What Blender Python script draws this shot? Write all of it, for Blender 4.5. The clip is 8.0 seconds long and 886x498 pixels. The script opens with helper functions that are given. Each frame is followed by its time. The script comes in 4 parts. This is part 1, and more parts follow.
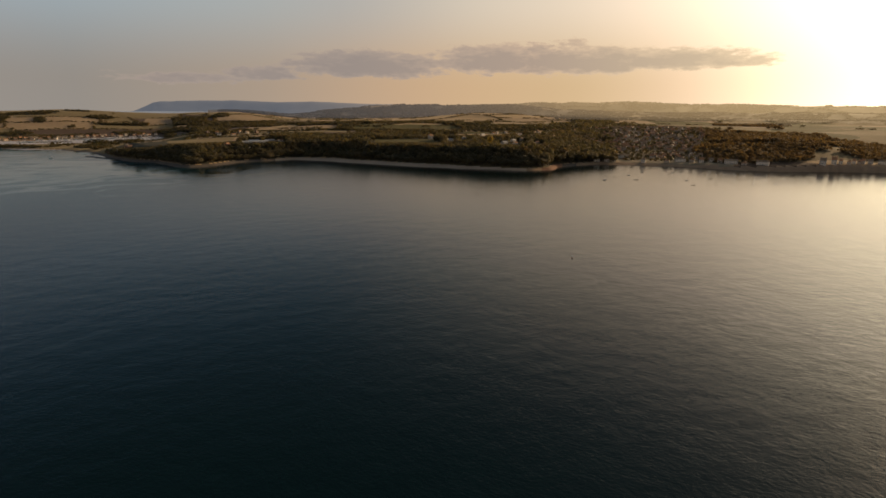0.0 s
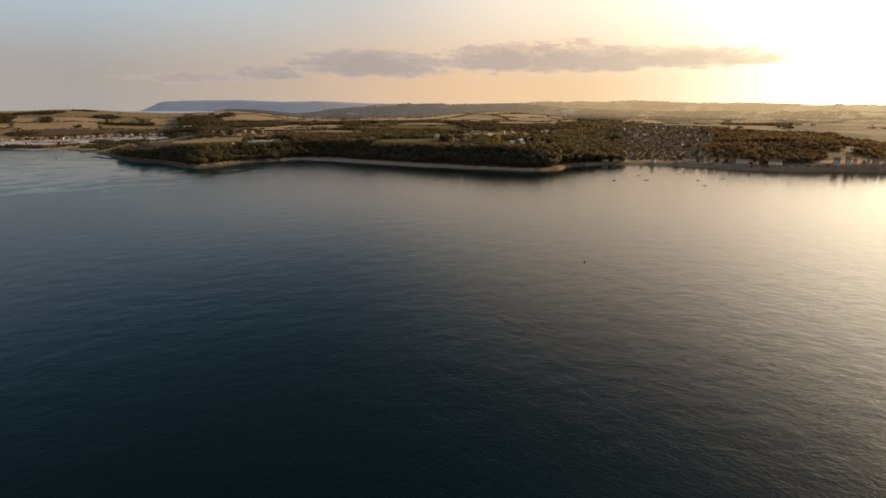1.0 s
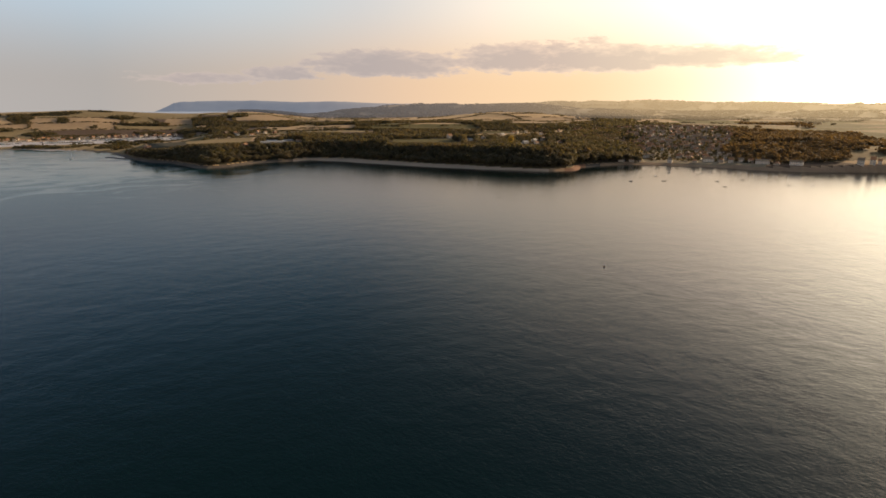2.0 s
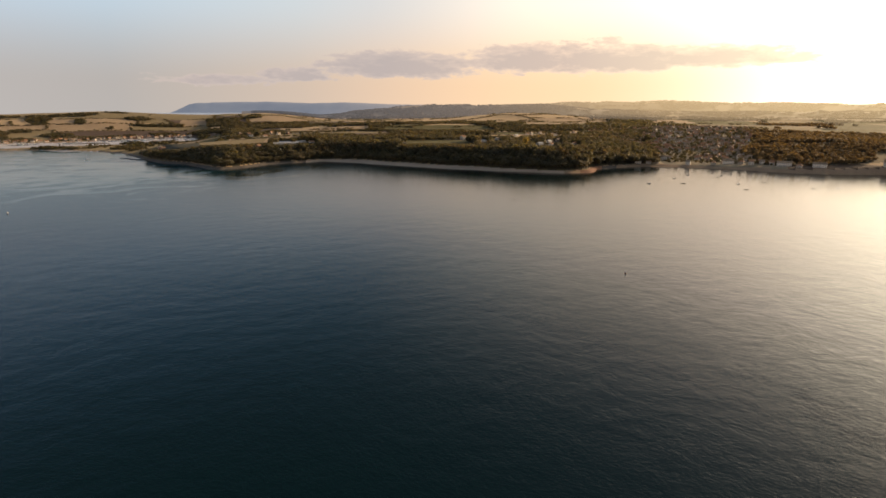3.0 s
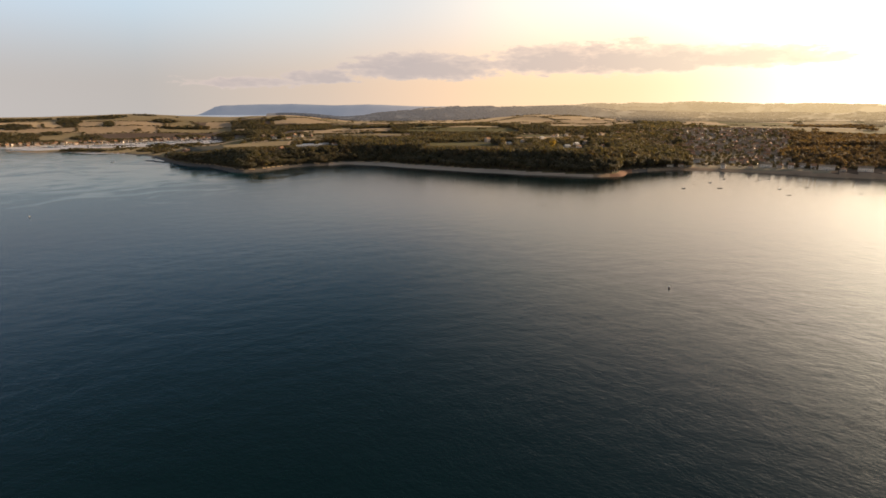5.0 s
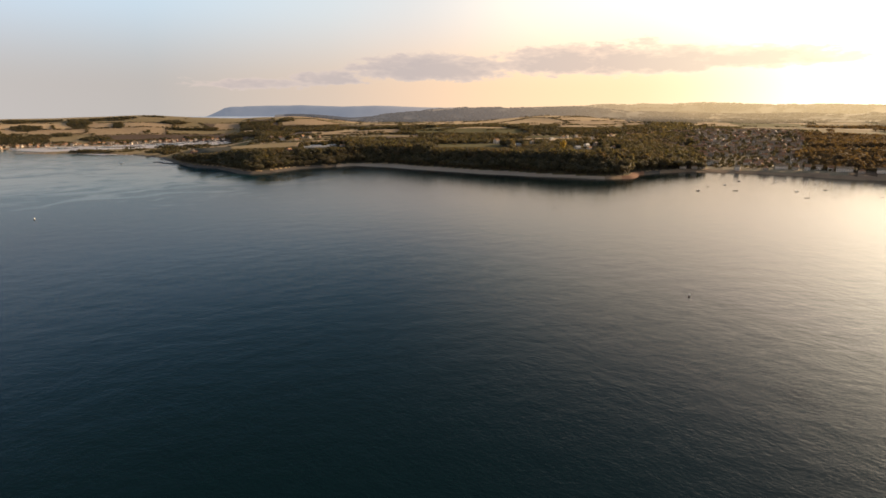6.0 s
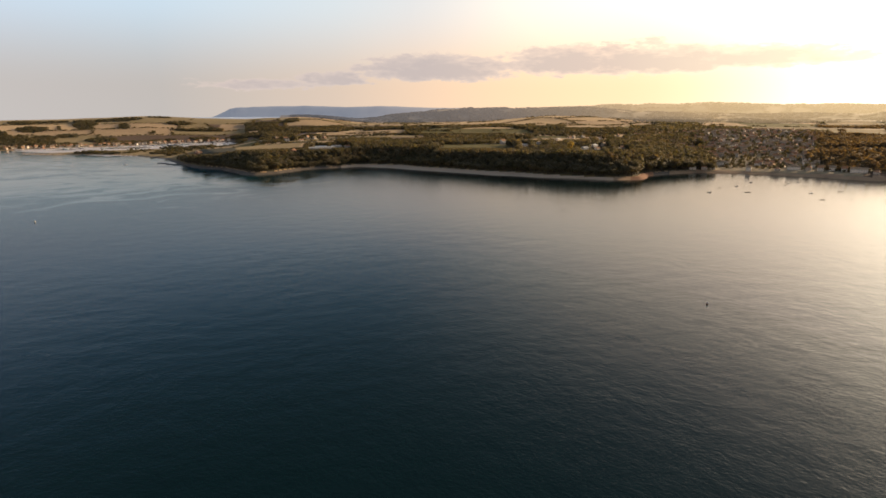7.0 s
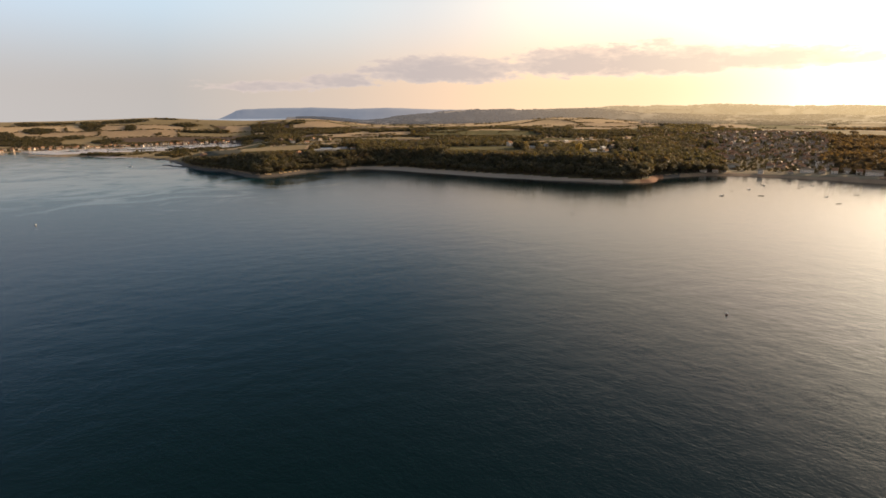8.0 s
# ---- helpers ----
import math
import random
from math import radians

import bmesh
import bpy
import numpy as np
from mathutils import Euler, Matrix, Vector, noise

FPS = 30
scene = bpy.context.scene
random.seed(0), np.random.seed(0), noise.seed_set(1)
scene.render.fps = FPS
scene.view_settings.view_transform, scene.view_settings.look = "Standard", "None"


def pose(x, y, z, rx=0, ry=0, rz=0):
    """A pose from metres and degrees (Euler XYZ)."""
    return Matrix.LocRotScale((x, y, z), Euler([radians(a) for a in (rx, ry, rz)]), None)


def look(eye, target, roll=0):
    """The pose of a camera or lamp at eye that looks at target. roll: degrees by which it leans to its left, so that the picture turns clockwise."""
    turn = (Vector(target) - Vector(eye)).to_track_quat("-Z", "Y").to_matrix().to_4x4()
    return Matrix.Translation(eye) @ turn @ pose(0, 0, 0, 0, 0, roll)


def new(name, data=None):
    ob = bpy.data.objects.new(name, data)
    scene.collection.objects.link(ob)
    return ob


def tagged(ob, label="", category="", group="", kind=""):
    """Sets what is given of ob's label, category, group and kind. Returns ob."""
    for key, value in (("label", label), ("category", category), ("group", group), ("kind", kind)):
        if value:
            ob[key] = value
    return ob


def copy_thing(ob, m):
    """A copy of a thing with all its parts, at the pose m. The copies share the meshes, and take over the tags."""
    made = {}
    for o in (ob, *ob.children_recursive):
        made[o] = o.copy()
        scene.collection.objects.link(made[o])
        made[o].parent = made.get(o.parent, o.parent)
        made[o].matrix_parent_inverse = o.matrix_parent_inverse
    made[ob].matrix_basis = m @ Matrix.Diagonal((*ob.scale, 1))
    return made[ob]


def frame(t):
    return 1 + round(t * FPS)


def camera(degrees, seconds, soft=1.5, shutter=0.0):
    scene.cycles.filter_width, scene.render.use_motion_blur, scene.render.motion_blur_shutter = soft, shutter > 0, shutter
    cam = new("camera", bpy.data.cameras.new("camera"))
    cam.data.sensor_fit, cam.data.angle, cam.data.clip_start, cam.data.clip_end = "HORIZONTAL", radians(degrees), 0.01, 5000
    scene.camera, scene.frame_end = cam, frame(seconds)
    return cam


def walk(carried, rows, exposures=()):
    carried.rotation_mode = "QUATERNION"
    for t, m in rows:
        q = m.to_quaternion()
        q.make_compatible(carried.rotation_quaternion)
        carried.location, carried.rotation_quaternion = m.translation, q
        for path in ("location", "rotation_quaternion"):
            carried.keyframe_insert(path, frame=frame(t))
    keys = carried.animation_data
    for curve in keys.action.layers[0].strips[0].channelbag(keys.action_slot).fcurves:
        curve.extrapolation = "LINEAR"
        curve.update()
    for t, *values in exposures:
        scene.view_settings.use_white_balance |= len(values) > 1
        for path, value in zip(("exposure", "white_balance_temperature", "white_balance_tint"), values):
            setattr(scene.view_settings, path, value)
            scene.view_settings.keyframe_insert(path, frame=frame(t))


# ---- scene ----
cam = camera(79.4, 8.0, soft=1.6)
PATH = [
    (0, (2.909, 5.199, 99.964), (3.217, 7.108, 99.452), 0.5),
    (0.5, (2.708, 10.418, 99.964), (3.008, 12.327, 99.45), 0.4),
    (1, (2.485, 15.642, 99.971), (2.773, 17.553, 99.457), 0.4),
    (1.5, (2.205, 20.893, 99.981), (2.473, 22.806, 99.466), 0.3),
    (3, (1.018, 36.724, 100.027), (1.219, 38.647, 99.515), 0.2),
    (3.5, (0.556, 42.042, 100.025), (0.737, 43.967, 99.515), 0.1),
    (4, (0.084, 47.433, 100.011), (0.243, 49.36, 99.502), 0.1),
    (4.5, (-0.394, 52.892, 99.986), (-0.254, 54.821, 99.478), 0.1),
    (6, (-1.727, 69.593, 99.823), (-1.634, 71.526, 99.321), -0.0),
    (6.5, (-2.097, 75.234, 99.795), (-2.011, 77.168, 99.292), -0.0),
    (7, (-2.39, 80.934, 99.776), (-2.316, 82.869, 99.275), -0.1),
    (7.5, (-2.615, 86.631, 99.767), (-2.551, 88.567, 99.27), -0.1),
    (8, (-2.828, 92.349, 99.768), (-2.775, 94.286, 99.273), -0.1),
]
EXPOSURES = [(0.0, -0.14, 7300, 11.5), (0.5, 0.2, 7150, 12), (1.0, 0.32, 7000, 12), (1.5, 0.42, 6900, 12), (3.0, 0.62, 6850, 12), (8.0, 0.8, 6850, 12)]
walk(cam, [(t, look(eye, target, roll)) for t, eye, target, roll in PATH], EXPOSURES)

# ---- world, sun ----
SUN_AZ, SUN_EL = 60.0, 15.0     # degrees from +Y towards +X, degrees over the horizon
world = bpy.data.worlds.new("evening_sky")
scene.world = world
world.use_nodes = True
wn = world.node_tree
wn.nodes.clear()
sky = wn.nodes.new("ShaderNodeTexSky")
sky.sky_type = "NISHITA"
sky.sun_disc = False
sky.sun_elevation = radians(SUN_EL)
sky.sun_rotation = radians(SUN_AZ)
sky.altitude = 100
sky.air_density, sky.dust_density, sky.ozone_density = 1.0, 2.0, 2.0
bg = wn.nodes.new("ShaderNodeBackground")
bg.inputs["Strength"].default_value = 0.052
wo = wn.nodes.new("ShaderNodeOutputWorld")
wn.links.new(sky.outputs[0], bg.inputs["Color"])
wn.links.new(bg.outputs[0], wo.inputs[0])

sun_data = bpy.data.lights.new("sun", "SUN")
sun_data.energy, sun_data.angle, sun_data.color = 2.8, radians(1.5), (1.0, 0.73, 0.47)
sun = new("sun", sun_data)
sa, se = radians(SUN_AZ), radians(SUN_EL)
sun.matrix_world = look((900 * math.sin(sa) * math.cos(se), 900 * math.cos(sa) * math.cos(se), 900 * math.sin(se)), (0, 0, 0))


# ---- materials ----
def material(name):
    m = bpy.data.materials.new(name)
    m.use_nodes = True
    nt = m.node_tree
    p = nt.nodes["Principled BSDF"]
    return m, nt, p


def node(nt, kind, links=(), **values):
    n = nt.nodes.new(kind)
    for key, v in values.items():
        if key in n.inputs:
            n.inputs[key].default_value = v
        else:
            setattr(n, key, v)
    for key, src in links:
        nt.links.new(src, n.inputs[key])
    return n


def ramp(nt, src, stops):
    r = nt.nodes.new("ShaderNodeValToRGB")
    e = r.color_ramp.elements
    while len(e) < len(stops):
        e.new(0.5)
    for el, (pos, col) in zip(e, stops):
        el.position, el.color = pos, (*col, 1) if len(col) == 3 else col
    nt.links.new(src, r.inputs[0])
    return r.outputs["Color"]


def eased(stops, count=30, reach=0.032):
    """The same run of colours with its corners rounded off."""
    at, cols = [p for p, c in stops], np.array([c for p, c in stops])
    out = []
    for p in np.concatenate([np.linspace(0.03, 0.34, count - 8), np.linspace(0.38, 1.0, 8)]):
        q = np.clip(np.linspace(p - reach, p + reach, 21), 0, 1)
        out.append((float(p), tuple(float(np.interp(q, at, cols[:, k]).mean()) for k in range(3))))
    return out


def mottled(name, dark, light, scale, rough=0.9, fine=8.0, sheen=0.0, spec=0.3):
    """A surface whose colour wanders between dark and light at two scales."""
    m, nt, p = material(name)
    co = node(nt, "ShaderNodeTexCoord").outputs["Object"]
    big = node(nt, "ShaderNodeTexNoise", [("Vector", co)], Scale=scale, Detail=4.0)
    small = node(nt, "ShaderNodeTexNoise", [("Vector", co)], Scale=scale * fine, Detail=3.0)
    mix = node(nt, "ShaderNodeMath", [(0, big.outputs["Fac"]), (1, small.outputs["Fac"])], operation="ADD")
    fac = node(nt, "ShaderNodeMath", [(0, mix.outputs[0])], operation="MULTIPLY_ADD")
    fac.inputs[1].default_value, fac.inputs[2].default_value = 1.4, -0.9
    col = ramp(nt, fac.outputs[0], [(0.1, dark), (0.9, light)])
    nt.links.new(col, p.inputs["Base Color"])
    p.inputs["Roughness"].default_value = rough
    p.inputs["Specular IOR Level"].default_value = spec
    if sheen:
        p.inputs["Sheen Weight"].default_value = sheen
        p.inputs["Sheen Roughness"].default_value = 0.5
        p.inputs["Sheen Tint"].default_value = (1.0, 0.85, 0.6, 1)
    return m


def plain(name, colour, rough=0.6, metal=0.0):
    m, nt, p = material(name)
    co = node(nt, "ShaderNodeTexCoord").outputs["Object"]
    n = node(nt, "ShaderNodeTexNoise", [("Vector", co)], Scale=1.3, Detail=4.0)
    rnd = node(nt, "ShaderNodeObjectInfo").outputs["Random"]
    s = node(nt, "ShaderNodeMath", [(0, n.outputs["Fac"]), (1, rnd)], operation="ADD")
    h = node(nt, "ShaderNodeMath", [(0, s.outputs[0])], operation="MULTIPLY")
    h.inputs[1].default_value = 0.5
    col = ramp(nt, h.outputs[0], [(0.15, tuple(c * 0.72 for c in colour)), (0.85, tuple(min(c * 1.2, 0.9) for c in colour))])
    nt.links.new(col, p.inputs["Base Color"])
    p.inputs["Roughness"].default_value, p.inputs["Metallic"].default_value = rough, metal
    return m


SAND = mottled("sand", (0.54, 0.4, 0.27), (0.68, 0.52, 0.36), 0.02, fine=20)
SHINGLE = mottled("shingle", (0.36, 0.235, 0.14), (0.5, 0.345, 0.21), 0.05, fine=14)
COBBLES = mottled("dark_cobbles", (0.1, 0.085, 0.07), (0.2, 0.17, 0.135), 0.06, fine=14)
RED_EARTH = mottled("red_earth", (0.26, 0.13, 0.07), (0.4, 0.22, 0.13), 0.08, fine=10)
WOOD_FLOOR = mottled("leaf_litter", (0.06, 0.055, 0.03), (0.11, 0.095, 0.05), 0.05)
STRAW = mottled("straw_field", (0.3, 0.2, 0.11), (0.42, 0.29, 0.165), 0.006, fine=12, spec=0.1, sheen=0.1)
STUBBLE = mottled("stubble_field", (0.42, 0.28, 0.145), (0.56, 0.39, 0.21), 0.006, fine=12, spec=0.1, sheen=0.1)
PASTURE = mottled("pasture", (0.085, 0.082, 0.022), (0.15, 0.13, 0.04), 0.008, fine=10, spec=0.1, sheen=0.04)
PLOUGHED = mottled("ploughed_soil", (0.11, 0.07, 0.04), (0.17, 0.11, 0.065), 0.008, fine=14)
DRY_GRASS = mottled("dry_grass", (0.15, 0.112, 0.046), (0.22, 0.165, 0.072), 0.008, fine=12, spec=0.1, sheen=0.1)
# harbour sand, paled to stand in for water that reflects the sky
PALE_FLATS = mottled("pale_harbour_flats", (0.58, 0.5, 0.42), (0.7, 0.62, 0.54), 0.02, rough=0.4, fine=10, spec=0.5)
GARDENS = mottled("gardens_and_lanes", (0.2, 0.16, 0.085), (0.36, 0.28, 0.17), 0.03, fine=6, sheen=0.1)


def leaf_material(name, stops, gloss=0.5):
    """Foliage: every crown has its own tone, its leaf clumps wander about it, and light comes through the leaves."""
    m, nt, p = material(name)
    co = node(nt, "ShaderNodeTexCoord").outputs["Object"]
    tone = node(nt, "ShaderNodeAttribute", attribute_name="tone").outputs["Fac"]
    own = node(nt, "ShaderNodeObjectInfo").outputs["Random"]
    clumps = node(nt, "ShaderNodeTexNoise", [("Vector", co)], Scale=0.3, Detail=3.0)
    stand = node(nt, "ShaderNodeTexNoise", [("Vector", co)], Scale=0.011, Detail=3.0)
    both = node(nt, "ShaderNodeMath", [(0, tone), (1, own)], operation="ADD")
    crown = node(nt, "ShaderNodeMath", [(0, both.outputs[0])], operation="FRACT")
    a = node(nt, "ShaderNodeMath", [(0, crown.outputs[0]), (2, stand.outputs["Fac"])], operation="MULTIPLY_ADD")
    a.inputs[1].default_value = 0.75
    b = node(nt, "ShaderNodeMath", [(0, clumps.outputs["Fac"]), (2, a.outputs[0])], operation="MULTIPLY_ADD")
    b.inputs[1].default_value = 0.5
    k = node(nt, "ShaderNodeMapRange", [("Value", b.outputs[0])])
    k.inputs["From Min"].default_value, k.inputs["From Max"].default_value = 0.45, 1.6
    col = ramp(nt, k.outputs[0], stops)
    nt.links.new(col, p.inputs["Base Color"])
    p.inputs["Roughness"].default_value = gloss
    p.inputs["Specular IOR Level"].default_value = 0.5
    p.inputs["Sheen Weight"].default_value = 0.25
    p.inputs["Sheen Tint"].default_value = (1.0, 0.88, 0.62, 1)
    through_leaf = node(nt, "ShaderNodeMix", [(6, col)], data_type="RGBA", blend_type="MULTIPLY", Factor=1.0)     # what comes through a leaf is brighter and yellower than what it throws back
    through_leaf.inputs[7].default_value = (2.5, 2.05, 1.1, 1)
    tr = node(nt, "ShaderNodeBsdfTranslucent", [("Color", through_leaf.outputs[2])])
    mx = node(nt, "ShaderNodeMixShader", [(1, p.outputs[0]), (2, tr.outputs[0])], Fac=0.55)
    nt.links.new(mx.outputs[0], nt.nodes["Material Output"].inputs[0])
    return m


LEAVES = leaf_material("leaves", [(0.0, (0.05, 0.052, 0.03)), (0.4, (0.072, 0.071, 0.036)), (0.75, (0.096, 0.086, 0.041)), (1.0, (0.128, 0.1, 0.049))])
LEAVES_GOLD = leaf_material("yellow_leaves", [(0.0, (0.2, 0.17, 0.04)), (1.0, (0.32, 0.25, 0.065))])
# lighter, browner leaf colour that stands in for golden haze on the east hill
LEAVES_HAZE_LIT = leaf_material("haze_lit_leaves", [(0.0, (0.094, 0.072, 0.038)), (0.5, (0.116, 0.087, 0.044)), (1.0, (0.145, 0.106, 0.052))], gloss=0.7)
BARK = mottled("bark", (0.05, 0.04, 0.03), (0.12, 0.09, 0.07), 0.6)


def sea_material():
    """Dark sea water: small wind ripples, long swells and smooth slicks that reflect more of the sky."""
    m, nt, p = material("sea_water")
    co = node(nt, "ShaderNodeTexCoord").outputs["Object"]
    turn = node(nt, "ShaderNodeMapping", [("Vector", co)])
    turn.vector_type = "TEXTURE"
    turn.inputs["Rotation"].default_value = (0, 0, radians(-42))
    turn.inputs["Scale"].default_value = (1.35, 1.0, 1.0)
    swell = node(nt, "ShaderNodeTexNoise", [("Vector", turn.outputs[0])], Scale=0.23, Detail=3.0, Roughness=0.5)
    chop = node(nt, "ShaderNodeTexNoise", [("Vector", turn.outputs[0])], Scale=0.85, Detail=4.0, Roughness=0.6)
    stretch = node(nt, "ShaderNodeMapping", [("Vector", co)])
    stretch.vector_type = "TEXTURE"
    stretch.inputs["Rotation"].default_value = (0, 0, radians(20))
    stretch.inputs["Scale"].default_value = (1.4, 1.0, 1.0)
    slick = node(nt, "ShaderNodeTexNoise", [("Vector", stretch.outputs[0])], Scale=0.012, Detail=4.0, Roughness=0.6, Distortion=2.6)
    place_ = node(nt, "ShaderNodeSeparateXYZ", [(0, co)])
    lee_x = node(nt, "ShaderNodeMapRange", [("Value", place_.outputs[0])], interpolation_type="SMOOTHSTEP")
    lee_x.inputs["From Min"].default_value, lee_x.inputs["From Max"].default_value = 150, -350
    lee_y = node(nt, "ShaderNodeMapRange", [("Value", place_.outputs[1])], interpolation_type="SMOOTHSTEP")
    lee_y.inputs["From Min"].default_value, lee_y.inputs["From Max"].default_value = 450, 900
    lee = node(nt, "ShaderNodeMath", [(0, lee_x.outputs[0]), (1, lee_y.outputs[0])], operation="MULTIPLY")
    away = node(nt, "ShaderNodeMath", [(0, lee.outputs[0])], operation="MULTIPLY_ADD")     # slicks lie in the lee of the sand spit
    away.inputs[1].default_value, away.inputs[2].default_value = 0.39, -0.33
    film = node(nt, "ShaderNodeMath", [(0, slick.outputs["Fac"]), (1, away.outputs[0])], operation="ADD").outputs[0]
    calm = node(nt, "ShaderNodeMapRange", [("Value", film)])
    for key, v in (("From Min", 0.4), ("From Max", 0.66), ("To Min", 0.95), ("To Max", 0.07)):
        calm.inputs[key].default_value = v
    roll = node(nt, "ShaderNodeTexNoise", [("Vector", stretch.outputs[0])], Scale=0.075, Detail=3.0, Roughness=0.5)
    off_shore = node(nt, "ShaderNodeMapRange", [("Value", place_.outputs[1])], interpolation_type="SMOOTHSTEP")     # the wind drops towards the land
    for key, v in (("From Min", 200), ("From Max", 700), ("To Min", 0.0), ("To Max", 0.52)):
        off_shore.inputs[key].default_value = v
    open_west = node(nt, "ShaderNodeMath", [(0, lee_x.outputs[0])], operation="MULTIPLY_ADD")
    open_west.inputs[1].default_value, open_west.inputs[2].default_value = -0.35, 1.0
    drop = node(nt, "ShaderNodeMath", [(0, off_shore.outputs[0]), (1, open_west.outputs[0])], operation="MULTIPLY")
    shelter = node(nt, "ShaderNodeMath", [(1, drop.outputs[0])], operation="SUBTRACT")
    shelter.inputs[0].default_value = 1.0
    ripple = node(nt, "ShaderNodeMath", [(0, calm.outputs[0]), (1, shelter.outputs[0])], operation="MULTIPLY").outputs[0]
    b0 = node(nt, "ShaderNodeBump", [("Height", roll.outputs["Fac"]), ("Strength", shelter.outputs[0])], Distance=0.27)
    b1 = node(nt, "ShaderNodeBump", [("Height", swell.outputs["Fac"]), ("Normal", b0.outputs[0]), ("Strength", ripple)], Distance=0.125)
    b2 = node(nt, "ShaderNodeBump", [("Height", chop.outputs["Fac"]), ("Normal", b1.outputs[0]), ("Strength", ripple)], Distance=0.115)
    nt.links.new(b2.outputs[0], p.inputs["Normal"])
    rough = node(nt, "ShaderNodeMapRange", [("Value", film)])
    for key, v in (("From Min", 0.4), ("From Max", 0.66), ("To Min", 0.14), ("To Max", 0.07)):
        rough.inputs[key].default_value = v
    open_water = node(nt, "ShaderNodeMath", [(0, lee_x.outputs[0]), (1, calm.outputs[0])], operation="MULTIPLY")
    ruffled = node(nt, "ShaderNodeMath", [(0, open_water.outputs[0]), (2, rough.outputs[0])], operation="MULTIPLY_ADD")     # more wind over the open western water
    ruffled.inputs[1].default_value = 0.12
    surf = node(nt, "ShaderNodeMath", [(0, drop.outputs[0]), (2, ruffled.outputs[0])], operation="MULTIPLY_ADD")     # smoother water off the shore
    surf.inputs[1].default_value = -0.05
    nt.links.new(surf.outputs[0], p.inputs["Roughness"])
    col = ramp(nt, slick.outputs["Fac"], [(0.35, (0.001, 0.0112, 0.0112)), (0.7, (0.0012, 0.0125, 0.0124))])
    tint_x = node(nt, "ShaderNodeMapRange", [("Value", place_.outputs[0])], interpolation_type="SMOOTHSTEP")
    tint_x.inputs["From Min"].default_value, tint_x.inputs["From Max"].default_value = -150, -450
    tint_mask = node(nt, "ShaderNodeMath", [(0, lee.outputs[0]), (1, tint_x.outputs[0])], operation="MULTIPLY")
    sky_tint = node(nt, "ShaderNodeMix", [("Factor", tint_mask.outputs[0]), (6, col)], data_type="RGBA")     # blue of the reflected sky put into the water colour off the spit
    sky_tint.inputs[7].default_value = (0.009, 0.088, 0.105, 1)
    nt.links.new(sky_tint.outputs[2], p.inputs["Base Color"])
    p.inputs["IOR"].default_value = 1.31
    return m


SEA = sea_material()

# ---- the lie of the land ----
# Plan of the shore, from the far side of the village bay, round the wooded point, along the sand spit, back inside the harbour and on.
SHORE = np.array([
    (5600, -800), (2600, 150), (1500, 560), (1000, 735), (858, 790), (787, 803), (708, 812), (645, 838), (594, 889), (531, 929),
    (450, 950), (394, 932), (357, 909), (325, 866), (280, 863), (204, 892), (123, 925), (37, 984), (-61, 1052), (-115, 1083),
    (-163, 1060), (-207, 1034), (-241, 976), (-268, 957), (-296, 968), (-356, 1039), (-441, 1101), (-490, 1165), (-563, 1272), (-665, 1352),
    (-750, 1390), (-886, 1398), (-985, 1432), (-985, 1446), (-905, 1440), (-840, 1500), (-780, 1540), (-715, 1575), (-640, 1660), (-572, 1770),
    (-625, 1893), (-700, 1890), (-770, 1850), (-840, 1770), (-910, 1700), (-985, 1668), (-1040, 1625), (-1090, 1580)], float)
SHORE_END = np.array([(-1130, 1525), (-1450, 1440), (-5600, 1200)], float)
COAST = np.vstack([SHORE, SHORE_END])
RING = np.vstack([COAST, [(-5600, 5600), (5600, 5600)]])

_table = np.random.RandomState(7).rand(256, 256)


def vnoise(x, y, size):
    """Smooth value noise from 0 to 1 with cells of that size."""
    u, v = np.asarray(x) / size + 91.3, np.asarray(y) / size + 37.7
    i, j = np.floor(u).astype(int), np.floor(v).astype(int)
    f, g = u - i, v - j
    f, g = f * f * (3 - 2 * f), g * g * (3 - 2 * g)
    a, b = _table[i % 256, j % 256], _table[(i + 1) % 256, j % 256]
    c, d = _table[i % 256, (j + 1) % 256], _table[(i + 1) % 256, (j + 1) % 256]
    return (a * (1 - f) + b * f) * (1 - g) + (c * (1 - f) + d * f) * g


def smooth(v, lo, hi):
    s = np.clip((v - lo) / (hi - lo), 0, 1)
    return s * s * (3 - 2 * s)


def inland(x, y):
    """Distance to the shore, positive on land."""
    x, y = np.asarray(x, float), np.asarray(y, float)
    x = x + 10 * (vnoise(x, y, 38) - 0.5)
    y = y + 10 * (vnoise(y, x, 42) - 0.5)
    best = np.full(x.shape, 1e18)
    for (ax, ay), (bx, by) in zip(COAST[:-1], COAST[1:]):
        dx, dy = bx - ax, by - ay
        k = np.clip(((x - ax) * dx + (y - ay) * dy) / (dx * dx + dy * dy), 0, 1)
        best = np.minimum(best, (x - ax - k * dx) ** 2 + (y - ay - k * dy) ** 2)
    inside = np.zeros(x.shape, bool)
    for (ax, ay), (bx, by) in zip(RING, np.roll(RING, -1, 0)):
        if ay != by:
            inside ^= ((ay > y) != (by > y)) & (x < (bx - ax) * (y - ay) / (by - ay) + ax)
    return np.where(inside, 1, -1) * np.sqrt(best)


def bearing(x, y):
    return np.degrees(np.arctan2(x, y))


def beach_width(az):
    return 8 + 17 * smooth(az, -8, -2) * (1 - smooth(az, 9, 14))


